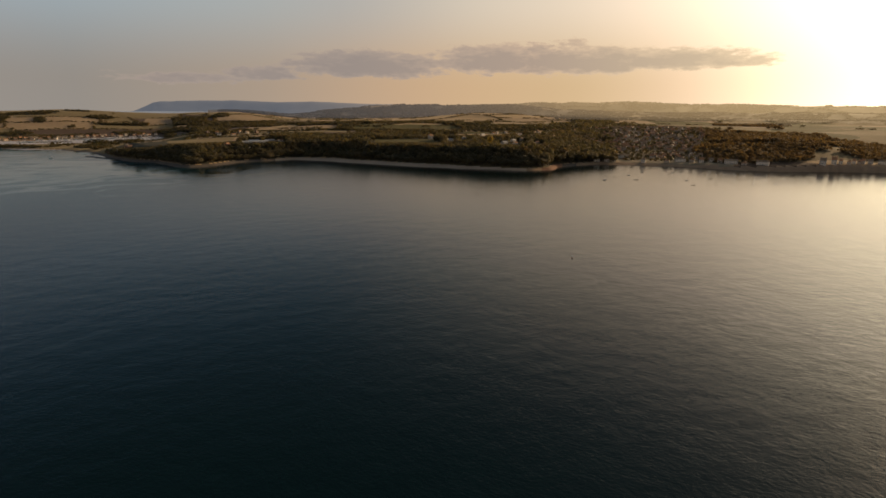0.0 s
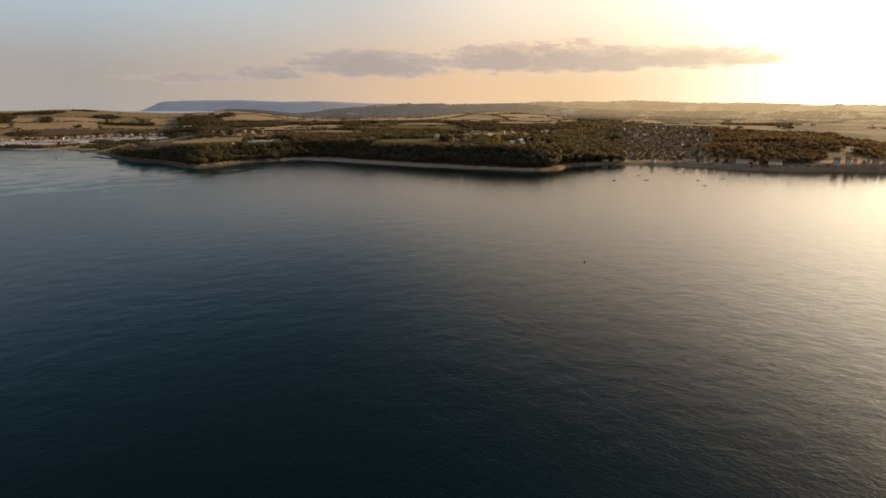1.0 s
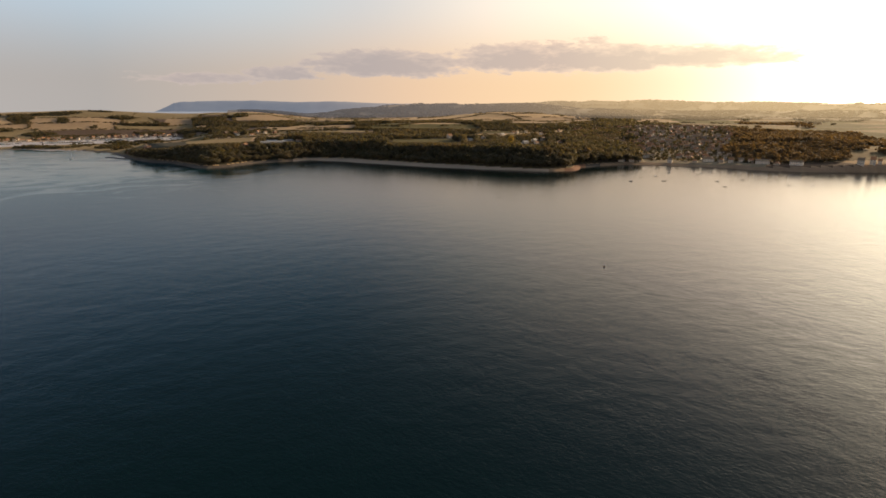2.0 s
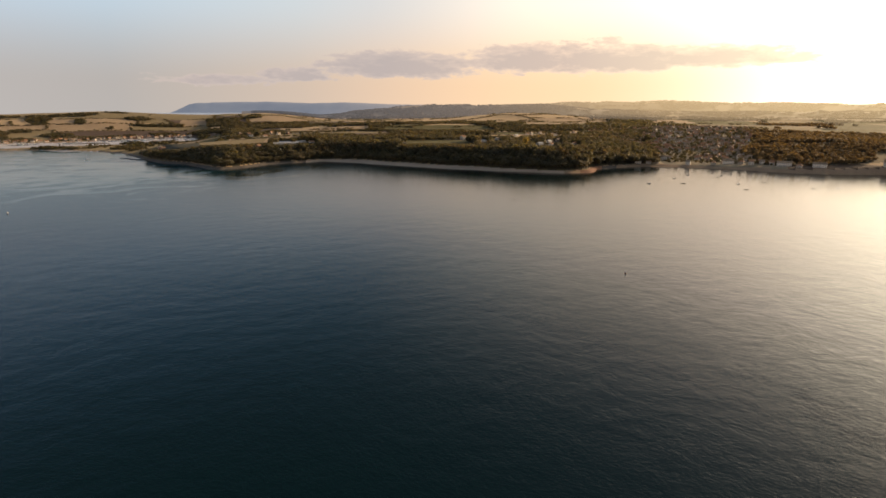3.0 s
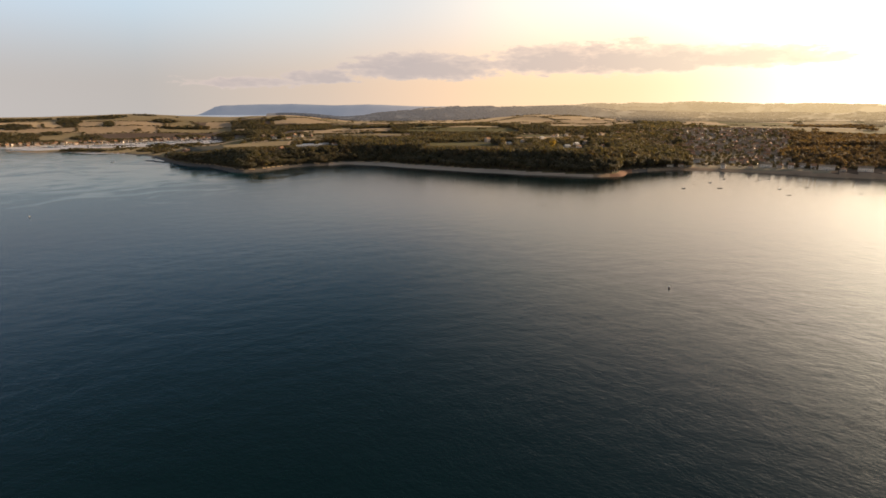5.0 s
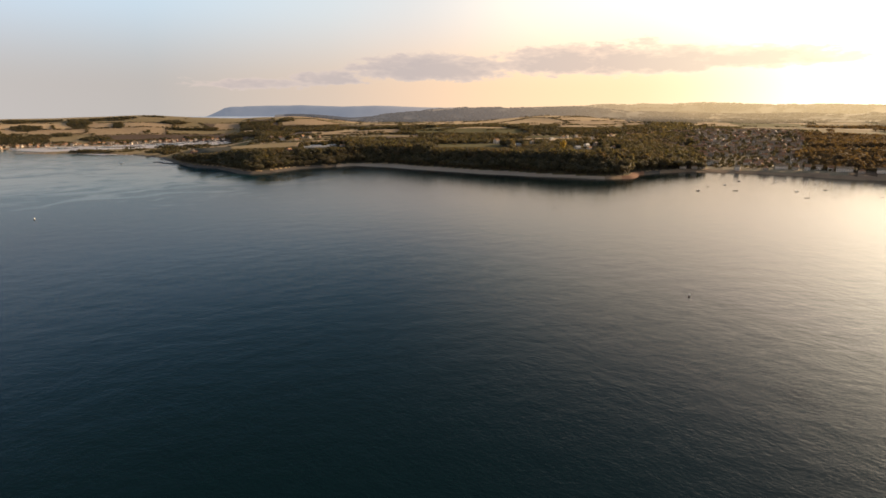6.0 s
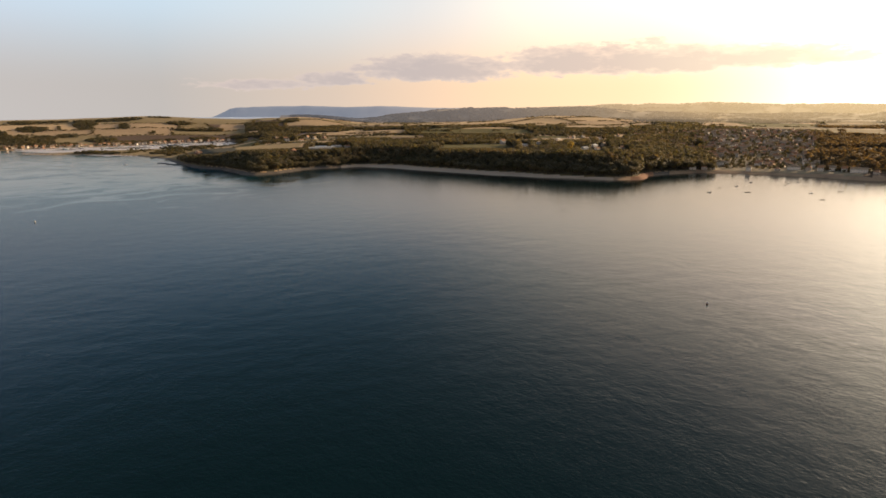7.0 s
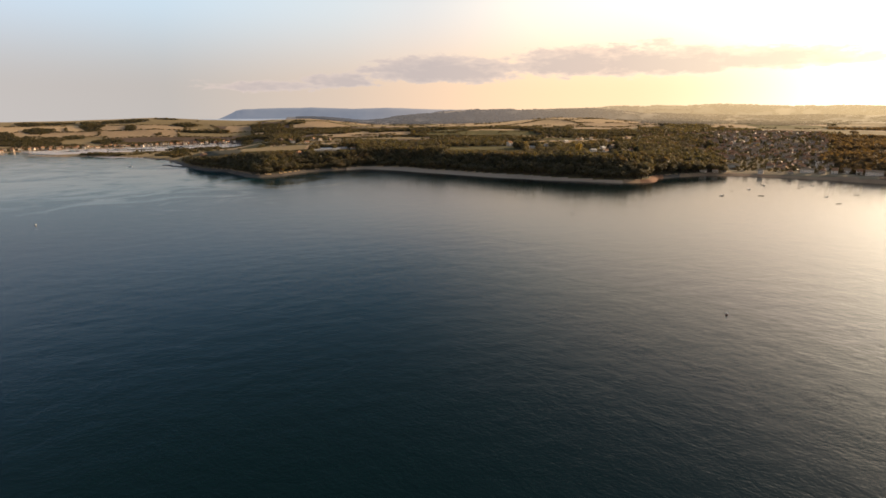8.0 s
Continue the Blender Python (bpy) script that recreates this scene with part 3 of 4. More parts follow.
def cloud_material():
    """A low bank of evening cloud: grey-mauve bodies, thin bright edges, paler towards the sun."""
    m = bpy.data.materials.new("evening_cloud")
    m.use_nodes = True
    nt = m.node_tree
    nt.nodes.clear()
    uv = node(nt, "ShaderNodeTexCoord").outputs["UV"]
    sep = node(nt, "ShaderNodeSeparateXYZ", [(0, uv)])
    wide = node(nt, "ShaderNodeMapping", [("Vector", uv)])
    wide.inputs["Scale"].default_value = (22, 13, 1)
    n1 = node(nt, "ShaderNodeTexNoise", [("Vector", wide.outputs[0])], Scale=1.0, Detail=8.0, Roughness=0.62)
    push = node(nt, "ShaderNodeTexNoise", [("Vector", wide.outputs[0])], Scale=1.3, Detail=7.0, Roughness=0.6)
    mid = node(nt, "ShaderNodeVectorMath", [(0, push.outputs["Color"])], operation="SUBTRACT")
    mid.inputs[1].default_value = (0.5, 0.5, 0.5)
    shift = node(nt, "ShaderNodeVectorMath", [(0, mid.outputs[0])], operation="MULTIPLY")
    shift.inputs[1].default_value = (0.16, 0.13, 0)
    ragged = node(nt, "ShaderNodeVectorMath", [(0, uv), (1, shift.outputs[0])], operation="ADD")
    torn = node(nt, "ShaderNodeSeparateXYZ", [(0, ragged.outputs[0])])     # the banks' outlines, drawn out by the wind
    best = None
    # bearing, height, half width, half height, strength of each bank
    for az, z, a, b, k in ((1.5, 410, 8.5, 160, 1.5), (-3.5, 440, 4.2, 65, 1.1), (8.5, 450, 3, 90, 0.9), (14.5, 462, 7, 165, 1.5), (22.5, 450, 10.5, 165, 1.5), (18.6, 565, 2, 70, 1.1), (22, 610, 1.6, 60, 0.7), (31, 452, 9.5, 120, 1.35), (13.6, 372, 1.3, 26, 0.9), (-8.5, 335, 3.6, 95, 1.4), (-16, 295, 6, 60, 1.1)):
        dx = node(nt, "ShaderNodeMath", [(0, torn.outputs[0])], operation="MULTIPLY_ADD")
        dx.inputs[1].default_value, dx.inputs[2].default_value = 60 / a, -az / a
        dz = node(nt, "ShaderNodeMath", [(0, torn.outputs[1])], operation="MULTIPLY_ADD")
        dz.inputs[1].default_value, dz.inputs[2].default_value = 1000 / b, -z / b
        under = node(nt, "ShaderNodeMath", [(0, dz.outputs[0])], operation="MULTIPLY")     # flatter below than above
        under.inputs[1].default_value = -2.0
        dz = node(nt, "ShaderNodeMath", [(0, dz.outputs[0]), (1, under.outputs[0])], operation="MAXIMUM")
        x2 = node(nt, "ShaderNodeMath", [(0, dx.outputs[0]), (1, dx.outputs[0])], operation="MULTIPLY")
        z2 = node(nt, "ShaderNodeMath", [(0, dz.outputs[0]), (1, dz.outputs[0])], operation="MULTIPLY")
        q = node(nt, "ShaderNodeMath", [(0, x2.outputs[0]), (1, z2.outputs[0])], operation="ADD")
        e = node(nt, "ShaderNodeMath", [(0, q.outputs[0])], operation="MULTIPLY_ADD")
        e.inputs[1].default_value, e.inputs[2].default_value = -k, k
        best = e if best is None else node(nt, "ShaderNodeMath", [(0, best.outputs[0]), (1, e.outputs[0])], operation="MAXIMUM")
    nz = node(nt, "ShaderNodeMath", [(0, n1.outputs["Fac"])], operation="MULTIPLY_ADD")
    nz.inputs[1].default_value, nz.inputs[2].default_value = 1.7, -0.8
    puff = node(nt, "ShaderNodeTexNoise", [("Vector", wide.outputs[0])], Scale=3.4, Detail=6.0, Roughness=0.6)
    pz = node(nt, "ShaderNodeMath", [(0, puff.outputs["Fac"])], operation="MULTIPLY_ADD")
    pz.inputs[1].default_value, pz.inputs[2].default_value = 1.0, -0.5
    both = node(nt, "ShaderNodeMath", [(0, nz.outputs[0]), (1, pz.outputs[0])], operation="ADD")
    dens = node(nt, "ShaderNodeMath", [(0, best.outputs[0]), (1, both.outputs[0])], operation="ADD")
    alpha = node(nt, "ShaderNodeMapRange", [("Value", dens.outputs[0])])
    for key, v in (("From Min", -0.05), ("From Max", 0.55), ("To Min", 0.0), ("To Max", 0.94)):
        alpha.inputs[key].default_value = v
    body = ramp(nt, sep.outputs[0], [(0.0, (0.41, 0.37, 0.37)), (0.3, (0.54, 0.45, 0.4)), (0.5, (0.72, 0.6, 0.47)), (0.65, (0.88, 0.74, 0.54))])
    rim = ramp(nt, sep.outputs[0], [(0.0, (0.53, 0.46, 0.43)), (0.3, (0.85, 0.66, 0.52)), (0.65, (1.25, 1.02, 0.72))])
    thick = node(nt, "ShaderNodeMapRange", [("Value", dens.outputs[0])])
    thick.inputs["From Min"].default_value, thick.inputs["From Max"].default_value = 0.1, 1.25
    colour = node(nt, "ShaderNodeMix", [("Factor", thick.outputs[0]), (6, rim), (7, body)], data_type="RGBA")
    em = node(nt, "ShaderNodeEmission", [("Color", colour.outputs[2])], Strength=0.8)
    clear = node(nt, "ShaderNodeBsdfTransparent")
    mx = node(nt, "ShaderNodeMixShader", [("Fac", alpha.outputs[0]), (1, clear.outputs[0]), (2, em.outputs[0])])
    node(nt, "ShaderNodeOutputMaterial", [(0, mx.outputs[0])])
    return m


cloud = tagged(strip("backdrop", 4780, -40, 62, 150, 900, cloud_material(), 120), "low bank of grey-mauve evening cloud with bright edges", "cloud", kind="structure")
cloud.visible_shadow = False

# ---- trees ----
def part(name, bm, mat, parent, label=""):
    me = bpy.data.meshes.new(name)
    bm.to_mesh(me)
    bm.free()
    me.materials.append(mat)
    ob = new(name, me)
    ob.parent = parent
    return tagged(ob, label)


def clump_template(rng, sprays, size, count=8):
    """A broad crown of leaf sprays, unit half width, base at zero: points, four-cornered faces and the way each point faces. The sprays cover a few rounded lobes, with gaps between."""
    lobes = [(0, 0, 0.6, 0.5)]
    for k in range(count):
        a, q = 2.4 * k + rng.uniform(-0.5, 0.5), rng.uniform(0.3, 0.66)
        lobes.append((q * math.cos(a), q * math.sin(a), rng.uniform(0.34, 0.78) * (1.05 - 0.35 * q), rng.uniform(0.24, 0.42)))
    pts, quads, ways = [], [], []
    for _ in range(sprays):
        x, y, z, r = rng.choice(lobes)
        out = Vector((rng.gauss(0, 1), rng.gauss(0, 1), rng.gauss(0.45, 1))).normalized()
        p = Vector((x, y, z)) + out * r * rng.uniform(0.8, 1.06)
        p.z = max(0.06, z + (p.z - z) * 0.68)
        n = (out + Vector((rng.gauss(0, 1), rng.gauss(0, 1), rng.gauss(0, 1))) * 0.28).normalized()
        u = n.orthogonal().normalized()
        w = n.cross(u)
        t = rng.uniform(0, 6.283)
        u, w = u * math.cos(t) + w * math.sin(t), w * math.cos(t) - u * math.sin(t)
        s1, s2 = size * rng.uniform(0.7, 1.25), size * rng.uniform(0.55, 1.0)
        bend = n * size * rng.uniform(-0.35, 0.35)
        off = len(pts)
        pts += [tuple(p - u * s1), tuple(p + w * s2 + bend), tuple(p + u * s1), tuple(p - w * s2 + bend)]
        quads.append([off, off + 3, off + 2, off + 1])
        ways += [tuple((out * 0.55 + n * 0.15 + Vector((0, 0, 0.5))).normalized())] * 4
    return np.array(pts), np.array(quads), np.array(ways)


def scatter(name, spots, templates, mat, rng):
    """Many crowns joined into one mesh; spots are rows of x, y, z, width, height."""
    vs, fs, ns, tones, base = [], [], [], [], 0
    for x, y, z, w, h in spots:
        pts, tris, ways = templates[rng.randrange(len(templates))]
        a = rng.uniform(0, 6.283)
        c, s = math.cos(a), math.sin(a)
        vs.append(np.stack([(pts[:, 0] * c - pts[:, 1] * s) * w / 2 + x, (pts[:, 0] * s + pts[:, 1] * c) * w / 2 + y, pts[:, 2] * h + z], -1))
        ns.append(np.stack([ways[:, 0] * c - ways[:, 1] * s, ways[:, 0] * s + ways[:, 1] * c, ways[:, 2]], -1))
        tones.append(np.full(len(pts), rng.uniform(0, 0.999)))
        fs.append(tris + base)
        base += len(pts)
    v, f = np.concatenate(vs), np.concatenate(fs)
    me = bpy.data.meshes.new(name)
    me.vertices.add(len(v))
    me.vertices.foreach_set("co", v.ravel())
    me.loops.add(f.size)
    me.loops.foreach_set("vertex_index", f.ravel().astype(np.int32))
    me.polygons.add(len(f))
    me.polygons.foreach_set("loop_start", np.arange(0, f.size, 4, dtype=np.int32))
    me.polygons.foreach_set("use_smooth", np.ones(len(f), bool))
    me.update(calc_edges=True)
    me.attributes.new("tone", "FLOAT", "POINT").data.foreach_set("value", np.concatenate(tones).astype(np.float32))
    me.normals_split_custom_set_from_vertices(np.concatenate(ns).tolist())
    me.materials.append(mat)
    return new(name, me)


rng = random.Random(5)
FINE = [clump_template(rng, 110, 0.17) for _ in range(8)]
COARSE = [clump_template(rng, 48, 0.245) for _ in range(8)]
TINY = [clump_template(rng, 26, 0.33, 5) for _ in range(8)]


def spread(n, az0, az1, r0, r1, seed):
    rs = np.random.RandomState(seed)
    az = np.radians(rs.uniform(az0, az1, n))
    r = np.sqrt(rs.uniform(r0 * r0, r1 * r1, n))
    return r * np.sin(az), r * np.cos(az), rs


def thin(x, y, gap):
    """Drop points that crowd within the gap (a grid check, good enough for woods)."""
    seen, keep = set(), []
    for i, (a, b) in enumerate(zip(x, y)):
        key = (int(a // gap), int(b // gap))
        if key not in seen:
            seen.add(key)
            keep.append(i)
    return np.array(keep, int)


# Houses that stand among the woods (place and kind) and the long chalets; trees are lowered so the camera sees them.
COTTAGES = [(-158, 1219, 4), (-248, 1128, 2), (-325, 1399, 0), (-291, 1395, 4), (-269, 1445, 0), (-310, 1560, 1), (-369, 1467, 3), (-340, 1440, 1), (-255, 1500, 3),
            (254, 1267, 0), (328, 1092, 4), (365, 1165, 5), (382, 1112, 4), (369, 1436, 4), (380, 1440, 0), (408, 1454, 0), (429, 1389, 0), (515, 1500, 1)]
CHALETS = [(-221, 1178), (-196, 1190), (-214, 1206), (-182, 1222)]
BARNS = [(305, 1094, 30), (336, 1136, 42), (212, 1208, 36), (322, 1366, 40)]
MANOR_SITE = (178, 1290)


def camera_sights():
    """Lines from the camera kept clear of trees: bearing, half width, distance and height of their ends."""
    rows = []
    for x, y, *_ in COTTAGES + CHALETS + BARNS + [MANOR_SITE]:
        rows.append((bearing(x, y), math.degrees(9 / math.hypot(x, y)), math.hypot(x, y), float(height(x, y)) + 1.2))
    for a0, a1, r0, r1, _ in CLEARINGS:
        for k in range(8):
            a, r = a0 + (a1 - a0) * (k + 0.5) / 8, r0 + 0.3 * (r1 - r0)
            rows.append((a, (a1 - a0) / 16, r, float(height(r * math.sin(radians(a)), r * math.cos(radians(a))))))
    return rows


CAMERA_SIGHTS = camera_sights()


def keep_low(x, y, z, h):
    """Heights of trees, lowered where they would block the camera's view."""
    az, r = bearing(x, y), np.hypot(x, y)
    for a, half, q, top in CAMERA_SIGHTS:
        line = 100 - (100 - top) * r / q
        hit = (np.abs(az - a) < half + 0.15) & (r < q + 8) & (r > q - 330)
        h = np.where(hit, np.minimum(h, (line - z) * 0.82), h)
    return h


def grow(az0, az1, r0, r1, tries, gap, wide, tall, seed, floor=0.3):
    x, y, rs = spread(tries, az0, az1, r0, r1, seed)
    d = inland(x, y)
    ok = wooded(x, y, d) > rs.uniform(0, 1, tries) * 0.8 + floor * 0
    x, y, d = x[ok], y[ok], d[ok]
    k = thin(x, y, gap)
    x, y, d = x[k], y[k], d[k]
    z = height(x, y, d)
    w = wide * rs.uniform(0.6, 1.5, len(x)) ** 1.2
    h = tall * rs.uniform(0.82, 1.15, len(x)) * (0.5 + 0.6 * vnoise(x, y, 52) + 0.4 * vnoise(y, x, 110))
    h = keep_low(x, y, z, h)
    w = np.minimum(w, 3 + h * 1.6)
    ok = h > 2.2
    return np.stack([x, y, z - 0.4, w, h], -1)[ok]


coast = grow(-24, 28, 850, 1260, 40000, 9, 16, 12.5, 1)
order = np.argsort(inland(coast[:, 0], coast[:, 1]))
tagged(scatter("woodland", coast[order[290:]], FINE, LEAVES, rng), "dense dark green broadleaf wood on the coastal slope", "woodland", kind="stuff")
mid = grow(-24, 30, 1260, 2420, 60000, 11, 15, 8.5, 2)
# eastern woods, with the haze's glow put into their leaf colour
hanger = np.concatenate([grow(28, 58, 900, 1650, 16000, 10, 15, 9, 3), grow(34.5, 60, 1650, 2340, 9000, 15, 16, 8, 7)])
tagged(scatter("woodland", hanger, COARSE, LEAVES_HAZE_LIT, rng), "wood hanging on the hill above the bay, lightened brown for golden haze", "woodland", kind="stuff")
tagged(scatter("woodland", mid, COARSE, LEAVES, rng), "broadleaf woods and copses among the fields", "woodland", kind="stuff")
far = np.concatenate([grow(-45, -12, 1400, 2860, 60000, 8, 10, 6, 4), grow(20, 34.5, 1650, 2340, 6000, 15, 16, 10, 6)])
tagged(scatter("woodland", far, TINY, LEAVES, rng), "far dark copses and woods", "woodland", kind="stuff")
x, y, rs = spread(90000, -13, 52, 2870, 4150, 9)
ok = ridge_kind(x, y, None) == 2
x, y = x[ok], y[ok]
k = thin(x, y, 21)
rows = np.stack([x[k], y[k], height(x[k], y[k]) - 0.5, rs.uniform(18, 32, len(k)), rs.uniform(4, 8, len(k))], -1)
# eastern woods from 2340 m outwards also take the painted haze glow
rows = np.concatenate([rows, grow(19, 60, 2340, 2860, 16000, 15, 16, 9, 16)])
tagged(scatter("backdrop", rows, TINY, HAZY[2], rng), "far woods on and before the ridge, with haze put into their glow", "woodland", kind="structure")
x, y, rs = spread(200000, -45, 60, 1250, 2860, 8)
pick, hedge = plots(x, y)
d = inland(x, y)
own = hill_field(x, y)
edge = (own != hill_field(x, y + 6)) | (own != hill_field(x + 8, y))
hedge = np.where(own >= 0, np.where(edge, 0, 99), hedge)
ok = (hedge < 4) & (d > 60) & (vnoise(x, y, 60) > np.where(bearing(x, y) < -11, 0.25, np.where(bearing(x, y) > 36, 0.9, np.where(bearing(x, y) > 22, 0.62, 0.4)))) & ~((bearing(x, y) < -11) & (np.hypot(x, y) > 2540))
x, y, d = x[ok], y[ok], d[ok]
k = thin(x, y, 9)
rows = np.stack([x[k], y[k], height(x[k], y[k], d[k]) - 0.3, rs.uniform(7, 13, len(k)), rs.uniform(2, 5, len(k))], -1)
tagged(scatter("hedgerow", rows, TINY, LEAVES, rng), "overgrown dark hedgerows between the fields", "hedge", kind="stuff")


# ---- single trees along the shore ----
def tree(seed, mat=LEAVES, tall=1.0):
    """A broadleaf tree: tapered trunk, limbs, and a ragged crown of leaf clumps; about 11 m wide and 13 m high."""
    r = random.Random(seed)
    base = new("tree")
    bm = bmesh.new()

    def limb(a, b, ra, rb, seg=6):
        a, b = Vector(a), Vector(b)
        turn = (b - a).to_track_quat("Z", "Y").to_matrix()
        rings = []
        for p, q in ((a, ra), (b, rb)):
            rings.append([bm.verts.new(p + turn @ Vector((q * math.cos(6.283 * k / seg), q * math.sin(6.283 * k / seg), 0))) for k in range(seg)])
        for k in range(seg):
            bm.faces.new((rings[0][k], rings[0][(k + 1) % seg], rings[1][(k + 1) % seg], rings[1][k]))

    limb((0, 0, -1.5), (0.2, 0.1, 5 * tall), 0.45, 0.25)
    for k in range(6):
        a = 6.283 * k / 6 + r.uniform(-0.4, 0.4)
        tip = (r.uniform(2.2, 4) * math.cos(a), r.uniform(2.2, 4) * math.sin(a), r.uniform(5.5, 9.5) * tall)
        limb((0.2, 0.1, r.uniform(2.5, 5) * tall), tip, 0.18, 0.05, 5)
    part("trunk", bm, BARK, base)
    pts, quads, ways = clump_template(r, 260, 0.115, 11)
    me = bpy.data.meshes.new("crown")
    me.from_pydata((pts * (5.5, 5.5, 10.5 * tall) + (0, 0, 2.4 * tall)).tolist(), [], quads.tolist())
    me.polygons.foreach_set("use_smooth", np.ones(len(quads), bool))
    me.normals_split_custom_set_from_vertices(ways.tolist())
    me.materials.append(mat)
    crown = new("crown", me)
    crown.parent = base
    return tagged(base, "dark green broadleaf tree on the coastal slope", "tree", "trees along the shore")


shown = [tree(20 + k) for k in range(6)]
first = coast[order[:290]]
for k, (x, y, z, w, h) in enumerate(first):
    m = pose(x, y, z, 0, 0, rng.uniform(0, 360)) @ Matrix.Diagonal((w / 12.5, w / 12.5, h / 11, 1))
    if k < len(shown):
        shown[k].matrix_basis = m
    else:
        copy_thing(shown[k % len(shown)], m)
gold = tagged(tree(77, LEAVES_GOLD, 1.25), "tall yellow-green tree standing out of the dark wood", "tree")
gold.matrix_basis = pose(255, 1015, float(height(255, 1015)) + 1, 0, 0, 40) @ Matrix.Diagonal((1.15, 1.15, 1.45, 1))

# ---- houses ----
WHITE_WALL = plain("white_render", (0.74, 0.65, 0.53), 0.85)
CREAM_WALL = plain("cream_render", (0.48, 0.39, 0.29), 0.85)
BRICK_WALL = plain("brick", (0.36, 0.2, 0.125), 0.9)
SLATE = plain("slate", (0.38, 0.28, 0.175), 0.7)
TILE = plain("clay_tile", (0.48, 0.26, 0.135), 0.85)
GLASS = plain("window_glass", (0.03, 0.035, 0.04), 0.12)
FRAME = plain("white_frame", (0.75, 0.74, 0.7), 0.5)
DOOR = plain("painted_door", (0.08, 0.11, 0.16), 0.5)


def box(bm, x0, x1, y0, y1, z0, z1):
    v = [bm.verts.new((x, y, z)) for z in (z0, z1) for x, y in ((x0, y0), (x1, y0), (x1, y1), (x0, y1))]
    for f in ((3, 2, 1, 0), (4, 5, 6, 7), (0, 1, 5, 4), (1, 2, 6, 5), (2, 3, 7, 6), (3, 0, 4, 7)):
        bm.faces.new([v[i] for i in f])


def roof_mesh(w, d, z, rise, hip, over=0.45, thick=0.25):
    """A pitched roof with eaves; hip pulls the ridge ends in."""
    bm = bmesh.new()
    x, y, r = w / 2 + over, d / 2 + over, w / 2 + over - hip
    low = z - over * rise / (d / 2)
    rows = []
    for dz in (0, thick):
        rows.append([bm.verts.new(p) for p in ((-x, -y, low + dz), (x, -y, low + dz), (x, y, low + dz), (-x, y, low + dz), (-r, 0, z + rise + dz), (r, 0, z + rise + dz))])
    a, b = rows
    for q, flip in ((b, False), (a, True)):
        for f in ((0, 1, 5, 4), (2, 3, 4, 5), (1, 2, 5), (3, 0, 4)):
            if len(f) == 4 or hip > 0.1:
                bm.faces.new([q[i] for i in (f[::-1] if flip else f)])
    for i, j in ((0, 1), (2, 3)) + (((1, 2), (3, 0)) if hip > 0.1 else ((1, 5), (5, 2), (3, 4), (4, 0))):
        bm.faces.new((a[i], a[j], b[j], b[i]))
    return bm


def house(w, d, eaves, rise, wall_mat, roof_mat, label, hip=0.0, storeys=2, bays=3, chimneys=1, panes=False, group="", category="house"):
    """A house on its own base at the origin, its front towards -Y."""
    base = new("house")
    bm = bmesh.new()
    box(bm, -w / 2, w / 2, -d / 2, d / 2, -3.0, eaves)
    if hip < 0.1:
        for s in (-1, 1):
            x0, x1 = s * w / 2, s * (w / 2 - 0.3)
            t = [bm.verts.new(p) for p in ((x0, -d / 2, eaves), (x0, d / 2, eaves), (x0, 0, eaves + rise), (x1, -d / 2, eaves), (x1, d / 2, eaves), (x1, 0, eaves + rise))]
            bm.faces.new(t[:3])
            bm.faces.new(t[:2:-1])
            bm.faces.new((t[0], t[2], t[5], t[3]))
            bm.faces.new((t[2], t[1], t[4], t[5]))
    part("wall", bm, wall_mat, base)
    roof = part("roof", roof_mesh(w, d, eaves, rise, hip), roof_mat, base)
    for k in range(chimneys):
        bm = bmesh.new()
        cx = (w / 2 - 1.2 - hip * 0.6) * (1 if k == 0 else -1 if k == 1 else 0)
        box(bm, cx - 0.45, cx + 0.45, -0.35, 0.35, eaves + rise * 0.55, eaves + rise + 1.3)
        box(bm, cx - 0.55, cx + 0.55, -0.45, 0.45, eaves + rise + 1.3, eaves + rise + 1.45)
        for q in (-0.22, 0.22):
            box(bm, cx + q - 0.12, cx + q + 0.12, -0.12, 0.12, eaves + rise + 1.45, eaves + rise + 1.85)
        part("chimney", bm, BRICK_WALL, roof, "brick chimney with clay pots")
    pitch = w / bays
    fh = eaves / storeys
    for s in range(storeys):
        for k in range(bays):
            x = -w / 2 + pitch * (k + 0.5)
            z = s * fh + fh * 0.34
            if s == 0 and k == bays // 2:
                bm = bmesh.new()
                box(bm, x - 0.5, x + 0.5, -d / 2 - 0.06, -d / 2 + 0.05, 0, 2.1)
                part("door", bm, DOOR, base)
                continue
            bm = bmesh.new()
            ww, hh = min(1.5, pitch * 0.4), fh * 0.46
            y = -d / 2
            for p in ((x - ww / 2, x - ww / 2 + 0.12, z, z + hh), (x + ww / 2 - 0.12, x + ww / 2, z, z + hh), (x - ww / 2, x + ww / 2, z, z + 0.12), (x - ww / 2, x + ww / 2, z + hh - 0.12, z + hh), (x - 0.05, x + 0.05, z, z + hh)):
                box(bm, p[0], p[1], y - 0.1, y + 0.02, p[2], p[3])
            win = part("window", bm, FRAME, base)
            bm = bmesh.new()
            box(bm, x - ww / 2 + 0.1, x + ww / 2 - 0.1, y - 0.05, y + 0.01, z + 0.1, z + hh - 0.1)
            part("pane", bm, GLASS, win, "dark window glass")
    return tagged(base, label, category, group)


def place(ob, x, y, turn, first=False, sink=0.3):
    """Stand a copy of a thing on the ground (the thing itself the first time)."""
    m = pose(x, y, float(height(x, y)) - sink, 0, 0, turn)
    if first:
        ob.matrix_basis = m
        return ob
    return copy_thing(ob, m)


